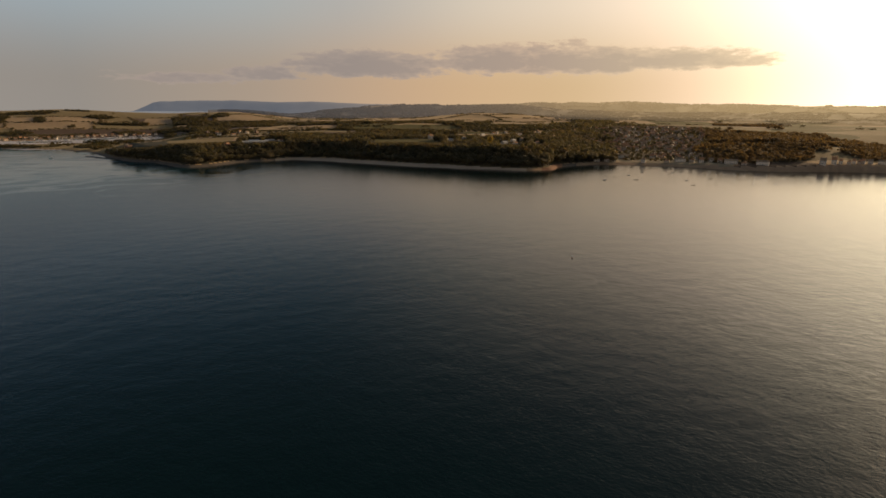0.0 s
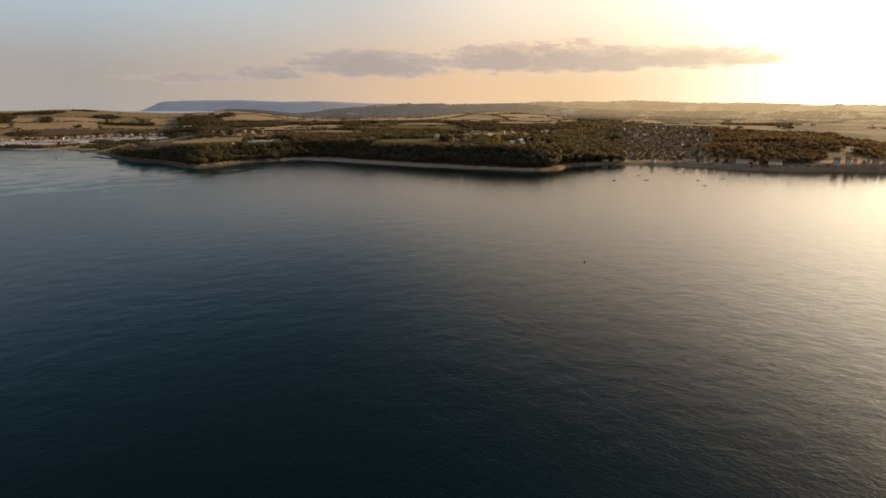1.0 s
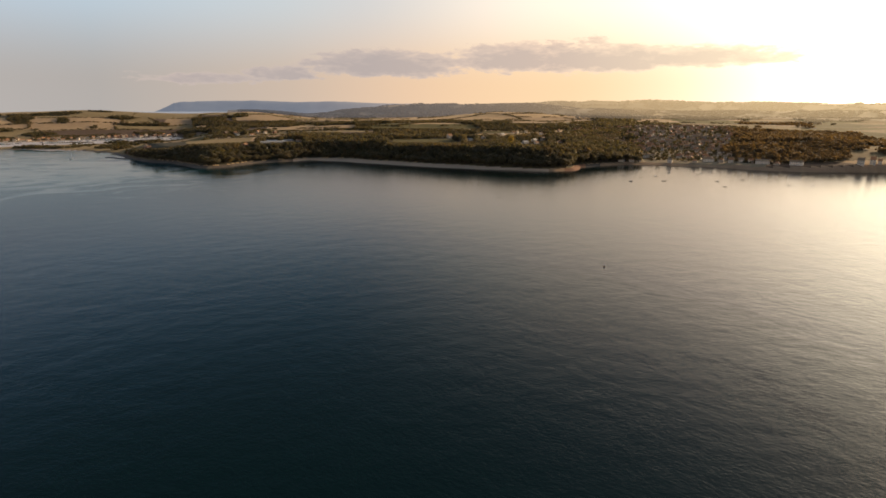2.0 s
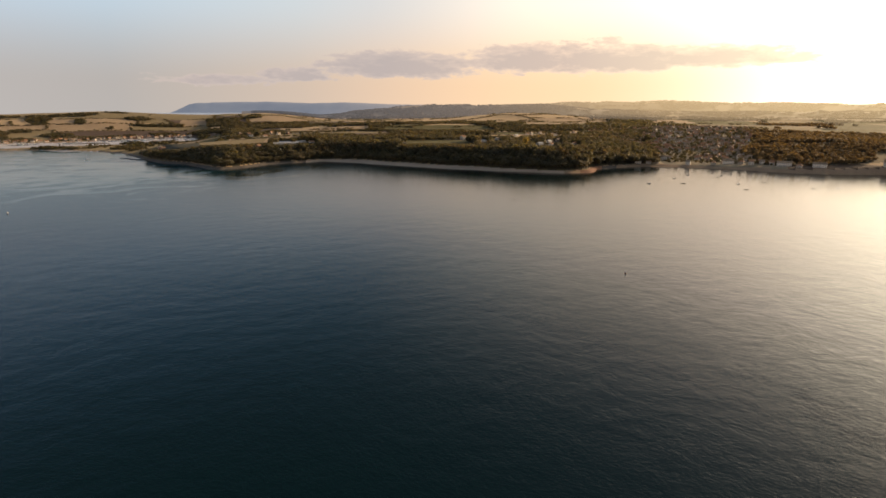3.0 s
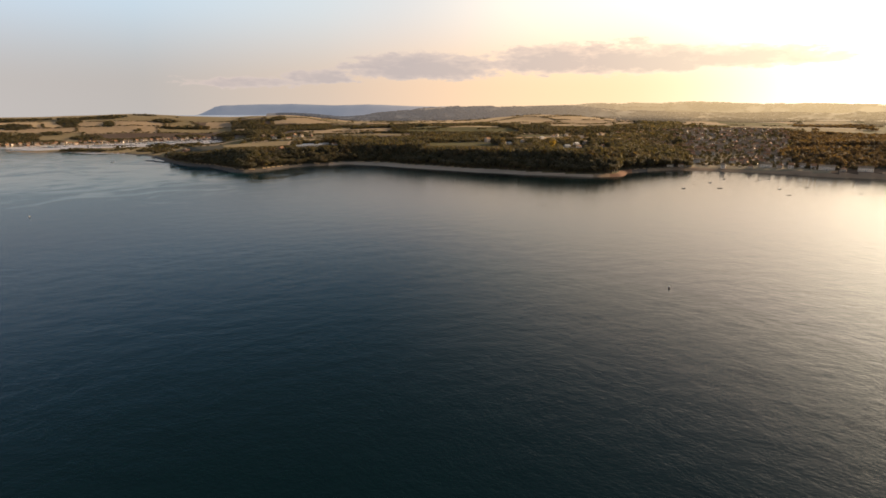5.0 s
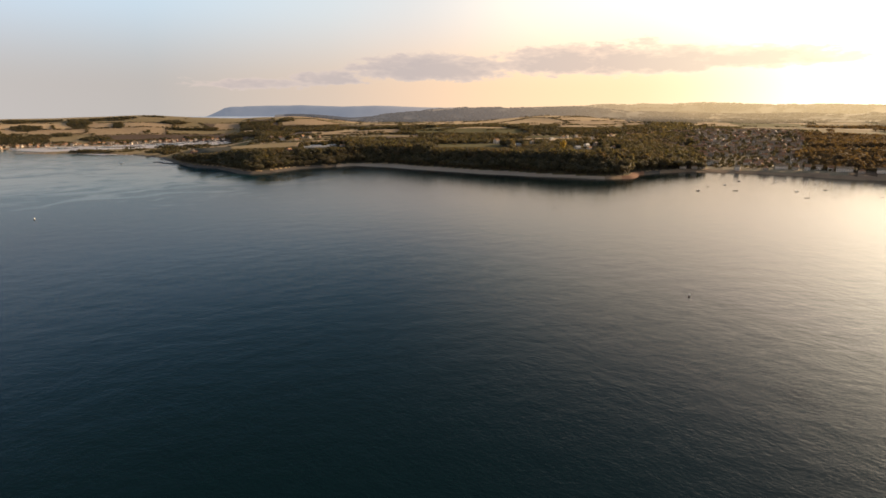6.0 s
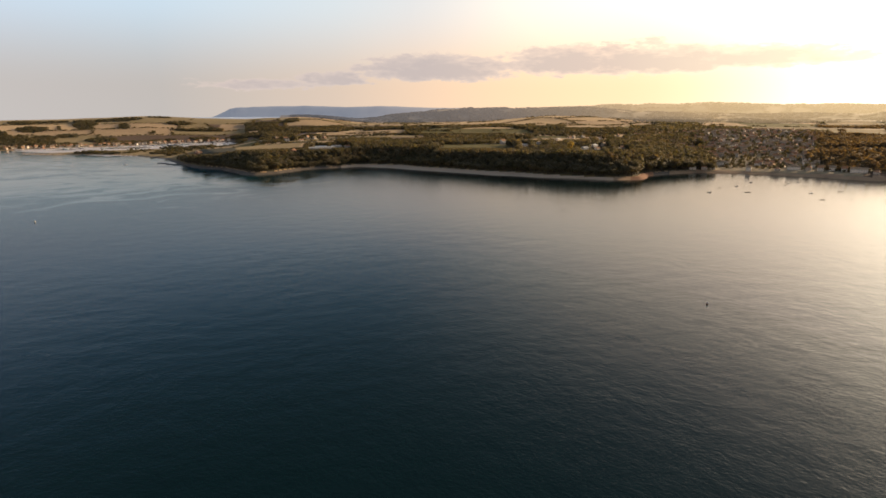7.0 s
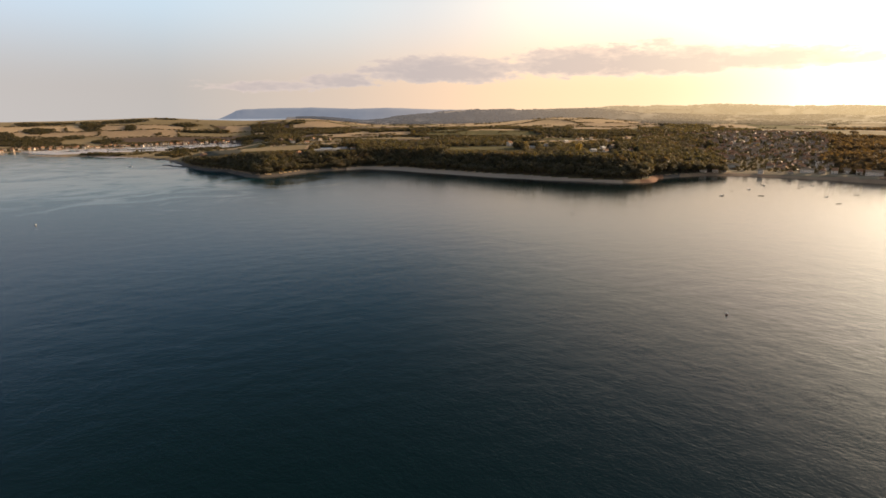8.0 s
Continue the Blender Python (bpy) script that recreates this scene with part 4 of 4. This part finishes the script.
KINDS = [
    house(8, 6, 4.6, 2.5, WHITE_WALL, SLATE, bays=2, label="white-rendered two-storey house with a slate roof", group="village houses"),
    house(7, 6, 4.6, 2.5, CREAM_WALL, TILE, bays=2, label="cream-rendered house with a clay tile roof", group="village houses", chimneys=2),
    house(9.5, 6, 2.7, 2.2, BRICK_WALL, TILE, bays=2, label="brick bungalow with a clay tile roof", storeys=1, hip=2.5, group="village houses"),
    house(8, 7, 4.6, 2.6, BRICK_WALL, SLATE, bays=2, label="red-brick house with a hipped slate roof", hip=4.0, group="village houses"),
    house(10.5, 6, 2.7, 2.0, WHITE_WALL, TILE, label="white bungalow with a clay tile roof", storeys=1, bays=3, group="village houses"),
    house(15, 6.5, 4.6, 2.4, CREAM_WALL, SLATE, label="cream-rendered terrace of cottages with a slate roof", bays=4, chimneys=3, group="village houses")]
used = set()


def settle(k, x, y, turn):
    ob = place(KINDS[k], x, y, turn, k not in used)
    used.add(k)
    return ob


# the village above the bay
hr = random.Random(31)
taken, upper = [], []
for _ in range(14000):
    az, r = hr.uniform(20.5, 39.5), hr.uniform(960, 1830)
    x, y = r * math.sin(radians(az)), r * math.cos(radians(az))
    if any((x - a) ** 2 + (y - b) ** 2 < 13 ** 2 for a, b in taken):
        continue
    d = float(inland(x, y))
    if d < 62 or vnoise(x, y, 95) < 0.25 or clearing(x, y) >= 0 or (az < 24 and r < 1150) or az > 34.6:
        continue
    taken.append((x, y))
    k, turn = hr.choice((0, 0, 0, 1, 1, 1, 2, 3, 4, 4, 5)), hr.choice((-az, -az, -az, -az - 12, -az - 12, -az + 14, -az + 14, 46)) + hr.uniform(-9, 9)
    if r < 1290:
        settle(k, x, y, turn)
    else:
        upper.append((k, x, y, turn))
    if len(taken) >= 560:
        break


def joined(name, rows, label):
    """Far houses as one mesh: the walls, roofs, chimneys, doors and windows of their kinds, set down side by side."""
    bm = bmesh.new()
    mats = []
    for k, x, y, turn in rows:
        m = pose(x, y, float(height(x, y)) - 0.3, 0, 0, turn)
        for ob in KINDS[k].children_recursive:
            mat = ob.data.materials[0]
            if mat not in mats:
                mats.append(mat)
            verts = [bm.verts.new(m @ v.co) for v in ob.data.vertices]
            for p in ob.data.polygons:
                bm.faces.new([verts[i] for i in p.vertices]).material_index = mats.index(mat)
    me = bpy.data.meshes.new(name)
    bm.to_mesh(me)
    bm.free()
    for mat in mats:
        me.materials.append(mat)
    return tagged(new(name, me), label, "houses", kind="stuff")


joined("far_houses", upper, "many small white and brick houses higher up the village slope")
# houses across the harbour and by the root of the sand spit
for _ in range(6000):
    x = hr.uniform(-1330, -640)
    y = hr.uniform(1500, 1990)
    d = float(inland(x, y))
    if not 9 < d < 52 or bearing(x, y) > -17 or (d > 30 and x > -900) or math.hypot(x, y) < 1750 or any((x - a) ** 2 + (y - b) ** 2 < 14 ** 2 for a, b in taken):
        continue
    taken.append((x, y))
    settle(hr.choice((0, 0, 1, 1, 3, 4, 4)), x, y, hr.choice((40, 40, 0)) + hr.uniform(-20, 20))
for x, y, k in ((-478, 1196, 1), (-462, 1206, 3), (-490, 1218, 0), (-450, 1190, 2), (-505, 1226, 2)):
    settle(k, x, y, hr.uniform(-10, 40))
# farmhouses and cottages among the woods
for x, y, k in COTTAGES:
    settle(k, x, y, 44 + hr.uniform(-12, 12))

FRONT = [
    house(14.5, 9, 5.2, 2.8, WHITE_WALL, SLATE, "large white seafront villa with a slate roof", bays=5, chimneys=2, group="seafront houses"),
    house(21, 8, 5.6, 2.4, WHITE_WALL, SLATE, "white seafront terrace with tall windows", bays=7, chimneys=3, storeys=2, group="seafront houses"),
    house(11, 8.5, 5.0, 2.8, CREAM_WALL, TILE, "cream seafront house with a clay tile roof", hip=4.5, bays=4, group="seafront houses"),
    house(9, 8, 5.4, 3.2, WHITE_WALL, TILE, "narrow white seafront house with a steep gable", bays=2, group="seafront houses")]
fused = set()
WIDTHS = (14.5, 21, 11, 9)
# place, kind, width and how high it stands
for x, y, k, wide, tall in ((452, 967, 0, 14, 1), (470, 963, 2, 12, 1), (485, 965, 3, 10.5, 1), (532, 1021, 1, 28, 1), (533, 942, 0, 14, 1), (578, 993, 3, 11, 1.1), (594, 989, 2, 13.5, 1), (570, 925, 2, 13, 0.85),
                            (601, 931, 1, 25, 1), (615, 916, 2, 14, 1), (626, 905, 3, 12, 1.1), (644, 904, 0, 19, 1), (650, 886, 3, 11, 1), (660, 870, 1, 29, 1.05), (671, 850, 2, 14, 0.8), (698, 839, 1, 26, 1.05),
                            (792, 814, 0, 17, 1.4), (812, 812, 3, 12, 1.45), (825, 812, 3, 9, 1), (836, 806, 2, 10, 0.95), (847, 808, 3, 8, 1.05), (857, 807, 2, 9, 1), (866, 808, 3, 8, 1), (878, 806, 0, 12.5, 1),
                            (900, 802, 1, 20, 1), (925, 800, 2, 12, 1)):
    while float(inland(x, y)) < 8:
        y += 2
    m = pose(x, y, float(height(x, y)) - 0.3, 0, 0, -bearing(x, y) + hr.uniform(-12, 8)) @ Matrix.Diagonal((0.74 * wide / WIDTHS[k], 0.9, tall, 1))
    if k in fused:
        copy_thing(FRONT[k], m)
    else:
        FRONT[k].matrix_basis = m
        fused.add(k)

MANOR = house(11, 9, 7.0, 3.6, WHITE_WALL, TILE, "pale country house with tall chimneys beside a lawn", bays=5, chimneys=3, storeys=3)
place(MANOR, *MANOR_SITE, 34, True)
PALE_ROOF = plain("pale_sheet_roof", (0.78, 0.72, 0.64), 0.6)
CHALET = house(30, 6.5, 2.8, 1.4, WHITE_WALL, PALE_ROOF, "long low white holiday chalet block with a pale roof", storeys=1, bays=8, chimneys=0, group="holiday chalets", category="chalet")
for k, (x, y) in enumerate(CHALETS):
    place(CHALET, x, y, 12 + 6 * k, k == 0)

BARN = house(12, 7.5, 3.6, 2.2, WHITE_WALL, PALE_ROOF, "white barn with a pale sheet roof among the trees", storeys=1, bays=2, chimneys=0, group="barns among the woods", category="barn")
for k, (x, y, turn) in enumerate(BARNS):
    place(BARN, x, y, turn, k == 0)

# garden trees between the houses
x, y, rs = spread(20000, 20, 40, 930, 1840, 12)
d = inland(x, y)
ok = (d > 34) & (wooded(x, y, d) < 0.3) & ((bearing(x, y) < 35) | (d < 90))
x, y, d = x[ok], y[ok], d[ok]
k = thin(x, y, 13)
x, y, d = x[k], y[k], d[k]
free = [i for i in range(len(x)) if all((x[i] - a) ** 2 + (y[i] - b) ** 2 > 42 for a, b in taken)]
rows = np.stack([x[free], y[free], height(x[free], y[free], d[free]) - 0.3, rs.uniform(6, 11, len(free)), rs.uniform(4, 9, len(free))], -1)
tagged(scatter("garden_trees", rows, COARSE, LEAVES, rng), "green garden trees and shrubs between the village houses", "trees", kind="stuff")

# ---- sea wall below the village ----
CONCRETE = mottled("concrete", (0.34, 0.27, 0.2), (0.48, 0.39, 0.3), 0.1, fine=10)
bm = bmesh.new()
line = [Vector((x, y + 9, 0)) for x, y in SHORE[3:12]]
for p, q in zip(line, line[1:]):
    n = max(2, int((q - p).length / 12))
    for k in range(n):
        a, b = p.lerp(q, k / n), p.lerp(q, (k + 1) / n)
        side = (b - a).cross(Vector((0, 0, 1))).normalized() * 0.35
        for z0, z1, s in ((0.0, 2.0, side), (2.0, 2.2, side * 1.6)):
            v = [bm.verts.new(c + Vector((0, 0, z))) for z in (z0, z1) for c in (a - s, b - s, b + s, a + s)]
            for f in ((3, 2, 1, 0), (4, 5, 6, 7), (0, 1, 5, 4), (2, 3, 7, 6), (1, 2, 6, 5), (3, 0, 4, 7)):
                bm.faces.new([v[i] for i in f])
me = bpy.data.meshes.new("sea_wall")
bm.to_mesh(me)
bm.free()
me.materials.append(CONCRETE)
tagged(new("sea_wall", me), "pale concrete sea wall along the village front", "wall", kind="structure")

# ---- boats ----
HULL_DARK = plain("dark_gelcoat", (0.06, 0.048, 0.038), 0.6)
HULL_WHITE = plain("white_gelcoat", (0.75, 0.74, 0.72), 0.3)
HULL_BLUE = plain("blue_gelcoat", (0.05, 0.09, 0.18), 0.3)
HULL_BROWN = plain("varnished_hull", (0.14, 0.08, 0.045), 0.4)
DECK = plain("weathered_deck", (0.2, 0.155, 0.105), 0.8)
ALLOY = plain("alloy", (0.6, 0.6, 0.6), 0.35, 1.0)
ENGINE = plain("engine_cowl", (0.03, 0.03, 0.03), 0.4)


def hull_mesh(length, beam, free, draft):
    """A boat's hull: a sharp bow at +X, a square stern, sheer rising forward, hollow inside."""
    bm = bmesh.new()
    rings = []
    n = 11
    for k in range(n):
        s = k / (n - 1)
        x = -length / 2 + length * s
        b = beam / 2 * (0.82 + 0.5 * s) * max(0.03, 1 - max(0, (s - 0.45) / 0.55) ** 2.2) / 1.02
        top = free * (0.85 + 0.55 * s * s)
        keel = -draft * (1 - 0.9 * max(0, (s - 0.6) / 0.4) ** 2)
        rings.append([bm.verts.new(p) for p in ((x, -b, top), (x, -b * 0.92, top * 0.35), (x, -b * 0.6, keel * 0.6), (x, 0, keel), (x, b * 0.6, keel * 0.6), (x, b * 0.92, top * 0.35), (x, b, top),
                                                (x, b * 0.9, top), (x, b * 0.85, top * 0.5), (x, -b * 0.85, top * 0.5), (x, -b * 0.9, top))])
    m = len(rings[0])
    for p, q in zip(rings, rings[1:]):
        for i in range(m):
            bm.faces.new((p[i], p[(i + 1) % m], q[(i + 1) % m], q[i]))
    bm.faces.new(rings[0][::-1])
    bm.faces.new(rings[-1])
    return bm


def motor_boat(length, hull_mat, label, cabin=True, engine=True):
    base = new("motor_boat")
    beam, free = length * 0.3, length * 0.088
    part("hull", hull_mesh(length, beam, free, 0.35), hull_mat, base)
    bm = bmesh.new()
    box(bm, length * 0.02, length * 0.36, -beam * 0.3, beam * 0.3, free * 0.5, free * 1.02)
    part("deck", bm, DECK, base)
    if cabin:
        bm = bmesh.new()
        box(bm, -length * 0.12, length * 0.2, -beam * 0.32, beam * 0.32, free * 0.6, free + 0.85)
        box(bm, -length * 0.15, length * 0.16, -beam * 0.36, beam * 0.36, free + 0.85, free + 0.95)
        cab = part("cabin", bm, HULL_WHITE, base)
        bm = bmesh.new()
        box(bm, length * 0.2, length * 0.2 + 0.04, -beam * 0.28, beam * 0.28, free + 0.3, free + 0.75)
        for s in (-1, 1):
            box(bm, -length * 0.08, length * 0.15, s * (beam * 0.32 + 0.02) - 0.015, s * (beam * 0.32 + 0.02) + 0.015, free + 0.3, free + 0.7)
        part("windscreen", bm, GLASS, cab)
    else:
        for s in (-0.22, 0.08):
            bm = bmesh.new()
            box(bm, length * s - 0.2, length * s + 0.2, -beam * 0.42, beam * 0.42, free * 0.55, free * 0.7)
            part("thwart", bm, DECK, base)
    if engine:
        bm = bmesh.new()
        box(bm, -length / 2 - 0.45, -length / 2 + 0.02, -0.22, 0.22, free * 0.5, free + 0.45)
        box(bm, -length / 2 - 0.3, -length / 2 - 0.1, -0.08, 0.08, -0.5, free * 0.5)
        part("outboard_engine", bm, ENGINE, base)
    return tagged(base, label, "boat", "boats moored off the village")


def yacht(length, hull_mat, label, group):
    base = new("sailing_yacht")
    beam, free = length * 0.3, length * 0.11
    part("hull", hull_mesh(length, beam, free, 0.5), hull_mat, base)
    bm = bmesh.new()
    box(bm, -length * 0.15, length * 0.25, -beam * 0.28, beam * 0.28, free * 0.6, free + 0.45)
    part("coachroof", bm, HULL_WHITE, base)
    bm = bmesh.new()
    bmesh.ops.create_cone(bm, cap_ends=True, segments=8, radius1=0.1, radius2=0.06, depth=length * 1.25, matrix=Matrix.Translation((length * 0.08, 0, free + length * 0.62)))
    part("mast", bm, ALLOY, base)
    bm = bmesh.new()
    bmesh.ops.create_cone(bm, cap_ends=True, segments=8, radius1=0.16, radius2=0.16, depth=length * 0.42, matrix=Matrix.Translation((-length * 0.13, 0, free + 1.1)) @ Matrix.Rotation(math.pi / 2, 4, "Y"))
    part("boom", bm, HULL_BLUE, base, "boom with stowed blue sail")
    return tagged(base, label, "yacht", group)


CRAFT = [
    motor_boat(6.2, HULL_DARK, "dark-hulled motor boat with a white cabin on a mooring"),
    motor_boat(4.0, HULL_DARK, "small open dark boat with an outboard engine", cabin=False),
    motor_boat(5.4, HULL_BROWN, "brown-hulled motor boat on a mooring"),
    motor_boat(7.4, HULL_DARK, "long dark open launch on a mooring", cabin=False, engine=False)]
cused = set()
for x, y, k, turn in ((358, 735, 0, 8), (406, 733, 3, -6), (392, 773, 1, 30), (423, 787, 0, 12), (466, 825, 2, 0), (496, 795, 3, 25), (512, 811, 0, 18), (534, 822, 2, 5),
                      (479, 721, 0, -4), (457, 672, 3, 3), (526, 733, 3, -8), (494, 674, 1, 10), (553, 787, 1, 0), (399, 846, 1, 20), (432, 864, 2, 70), (429, 884, 1, 40),
                      (550, 673, 2, 10), (583, 670, 0, 15), (143, 622, 1, 15)):
    m = pose(x, y, 0, 0, 0, turn) @ Matrix.Diagonal((0.94, 0.92, 0.74, 1))
    if k in cused:
        copy_thing(CRAFT[k], m)
    else:
        CRAFT[k].matrix_basis = m
        cused.add(k)
lone = yacht(7.5, HULL_WHITE, "white sailing boat on a mooring off the sand spit", "")
lone.matrix_basis = pose(-575, 1141, 0, 0, 0, 20)

FLEET = [yacht(9.5, HULL_WHITE, "white sailing yacht moored in the harbour", "harbour yachts"), yacht(11.5, HULL_WHITE, "large white sailing yacht in the harbour", "harbour yachts"),
         yacht(8.5, HULL_BLUE, "blue-hulled sailing yacht in the harbour", "harbour yachts")]
spots = []
for _ in range(8000):
    x, y = hr.uniform(-1100, -600), hr.uniform(1560, 1900)
    d = float(inland(x, y))
    if -75 < d < -8 and math.hypot(x, y) > 1830 and all((x - a) ** 2 + (y - b) ** 2 > 11 ** 2 for a, b in spots):
        spots.append((x, y))
        if len(spots) == 110:
            break
for i, (x, y) in enumerate(spots):
    k = i if i < 3 else hr.choice((0, 0, 1, 1, 2))
    m = pose(x, y, 0, 0, 0, hr.choice((30, 210)) + hr.uniform(-15, 15))
    if i < 3:
        FLEET[k].matrix_basis = m
    else:
        copy_thing(FLEET[k], m)


# ---- buoys ----
def buoy(size, body_mat, top_mat, label):
    base = new("mooring_buoy")
    bm = bmesh.new()
    bmesh.ops.create_uvsphere(bm, u_segments=20, v_segments=12, radius=size / 2, matrix=Matrix.Translation((0, 0, size * 0.22)) @ Matrix.Diagonal((1, 1, 0.85, 1)))
    part("float", bm, body_mat, base)
    bm = bmesh.new()
    bmesh.ops.create_cone(bm, cap_ends=True, segments=16, radius1=size * 0.36, radius2=size * 0.2, depth=size * 0.5, matrix=Matrix.Translation((size * 0.05, 0, size * 0.8)))
    part("topmark", bm, top_mat, base)
    bm = bmesh.new()
    bmesh.ops.create_cone(bm, cap_ends=True, segments=20, radius1=size * 0.52, radius2=size * 0.52, depth=size * 0.12, matrix=Matrix.Translation((0, 0, size * 0.2)))
    part("fender_ring", bm, ENGINE, base)
    return tagged(base, label, "buoy")


RUST = plain("rusty_paint", (0.22, 0.07, 0.035), 0.7)
buoy(1.15, RUST, HULL_WHITE, "rusty red mooring buoy with a white top").location = (148, 342.5, 0)
buoy(1.6, HULL_WHITE, HULL_WHITE, "white mooring buoy floating on calm water").location = (-363.5, 582.5, 0)

# ---- rocks off the end of the wooded point ----
ROCK = mottled("wet_rock", (0.03, 0.028, 0.024), (0.09, 0.08, 0.065), 0.3, rough=0.5)
for k in range(9):
    bm = bmesh.new()
    bmesh.ops.create_icosphere(bm, subdivisions=3, radius=1)
    for v in bm.verts:
        q = noise.noise(v.co * 1.7 + Vector((k * 5.1, 0, 0)))
        v.co *= 1 + 0.35 * q
    sx, sy, sz = hr.uniform(5, 11), hr.uniform(2, 4), hr.uniform(0.6, 1.1)
    bmesh.ops.scale(bm, vec=(sx, sy, sz), verts=bm.verts)
    me = bpy.data.meshes.new("rock")
    bm.to_mesh(me)
    bm.free()
    me.materials.append(ROCK)
    ob = tagged(new("rock", me), "low dark wet rock ledge awash off the point", "rock", "rock ledge")
    ob.matrix_basis = pose(-474 - 6 * k + hr.uniform(-3, 3), 1134 + 5 * k + hr.uniform(-4, 4), 0.1, 0, 0, hr.uniform(-30, 5))
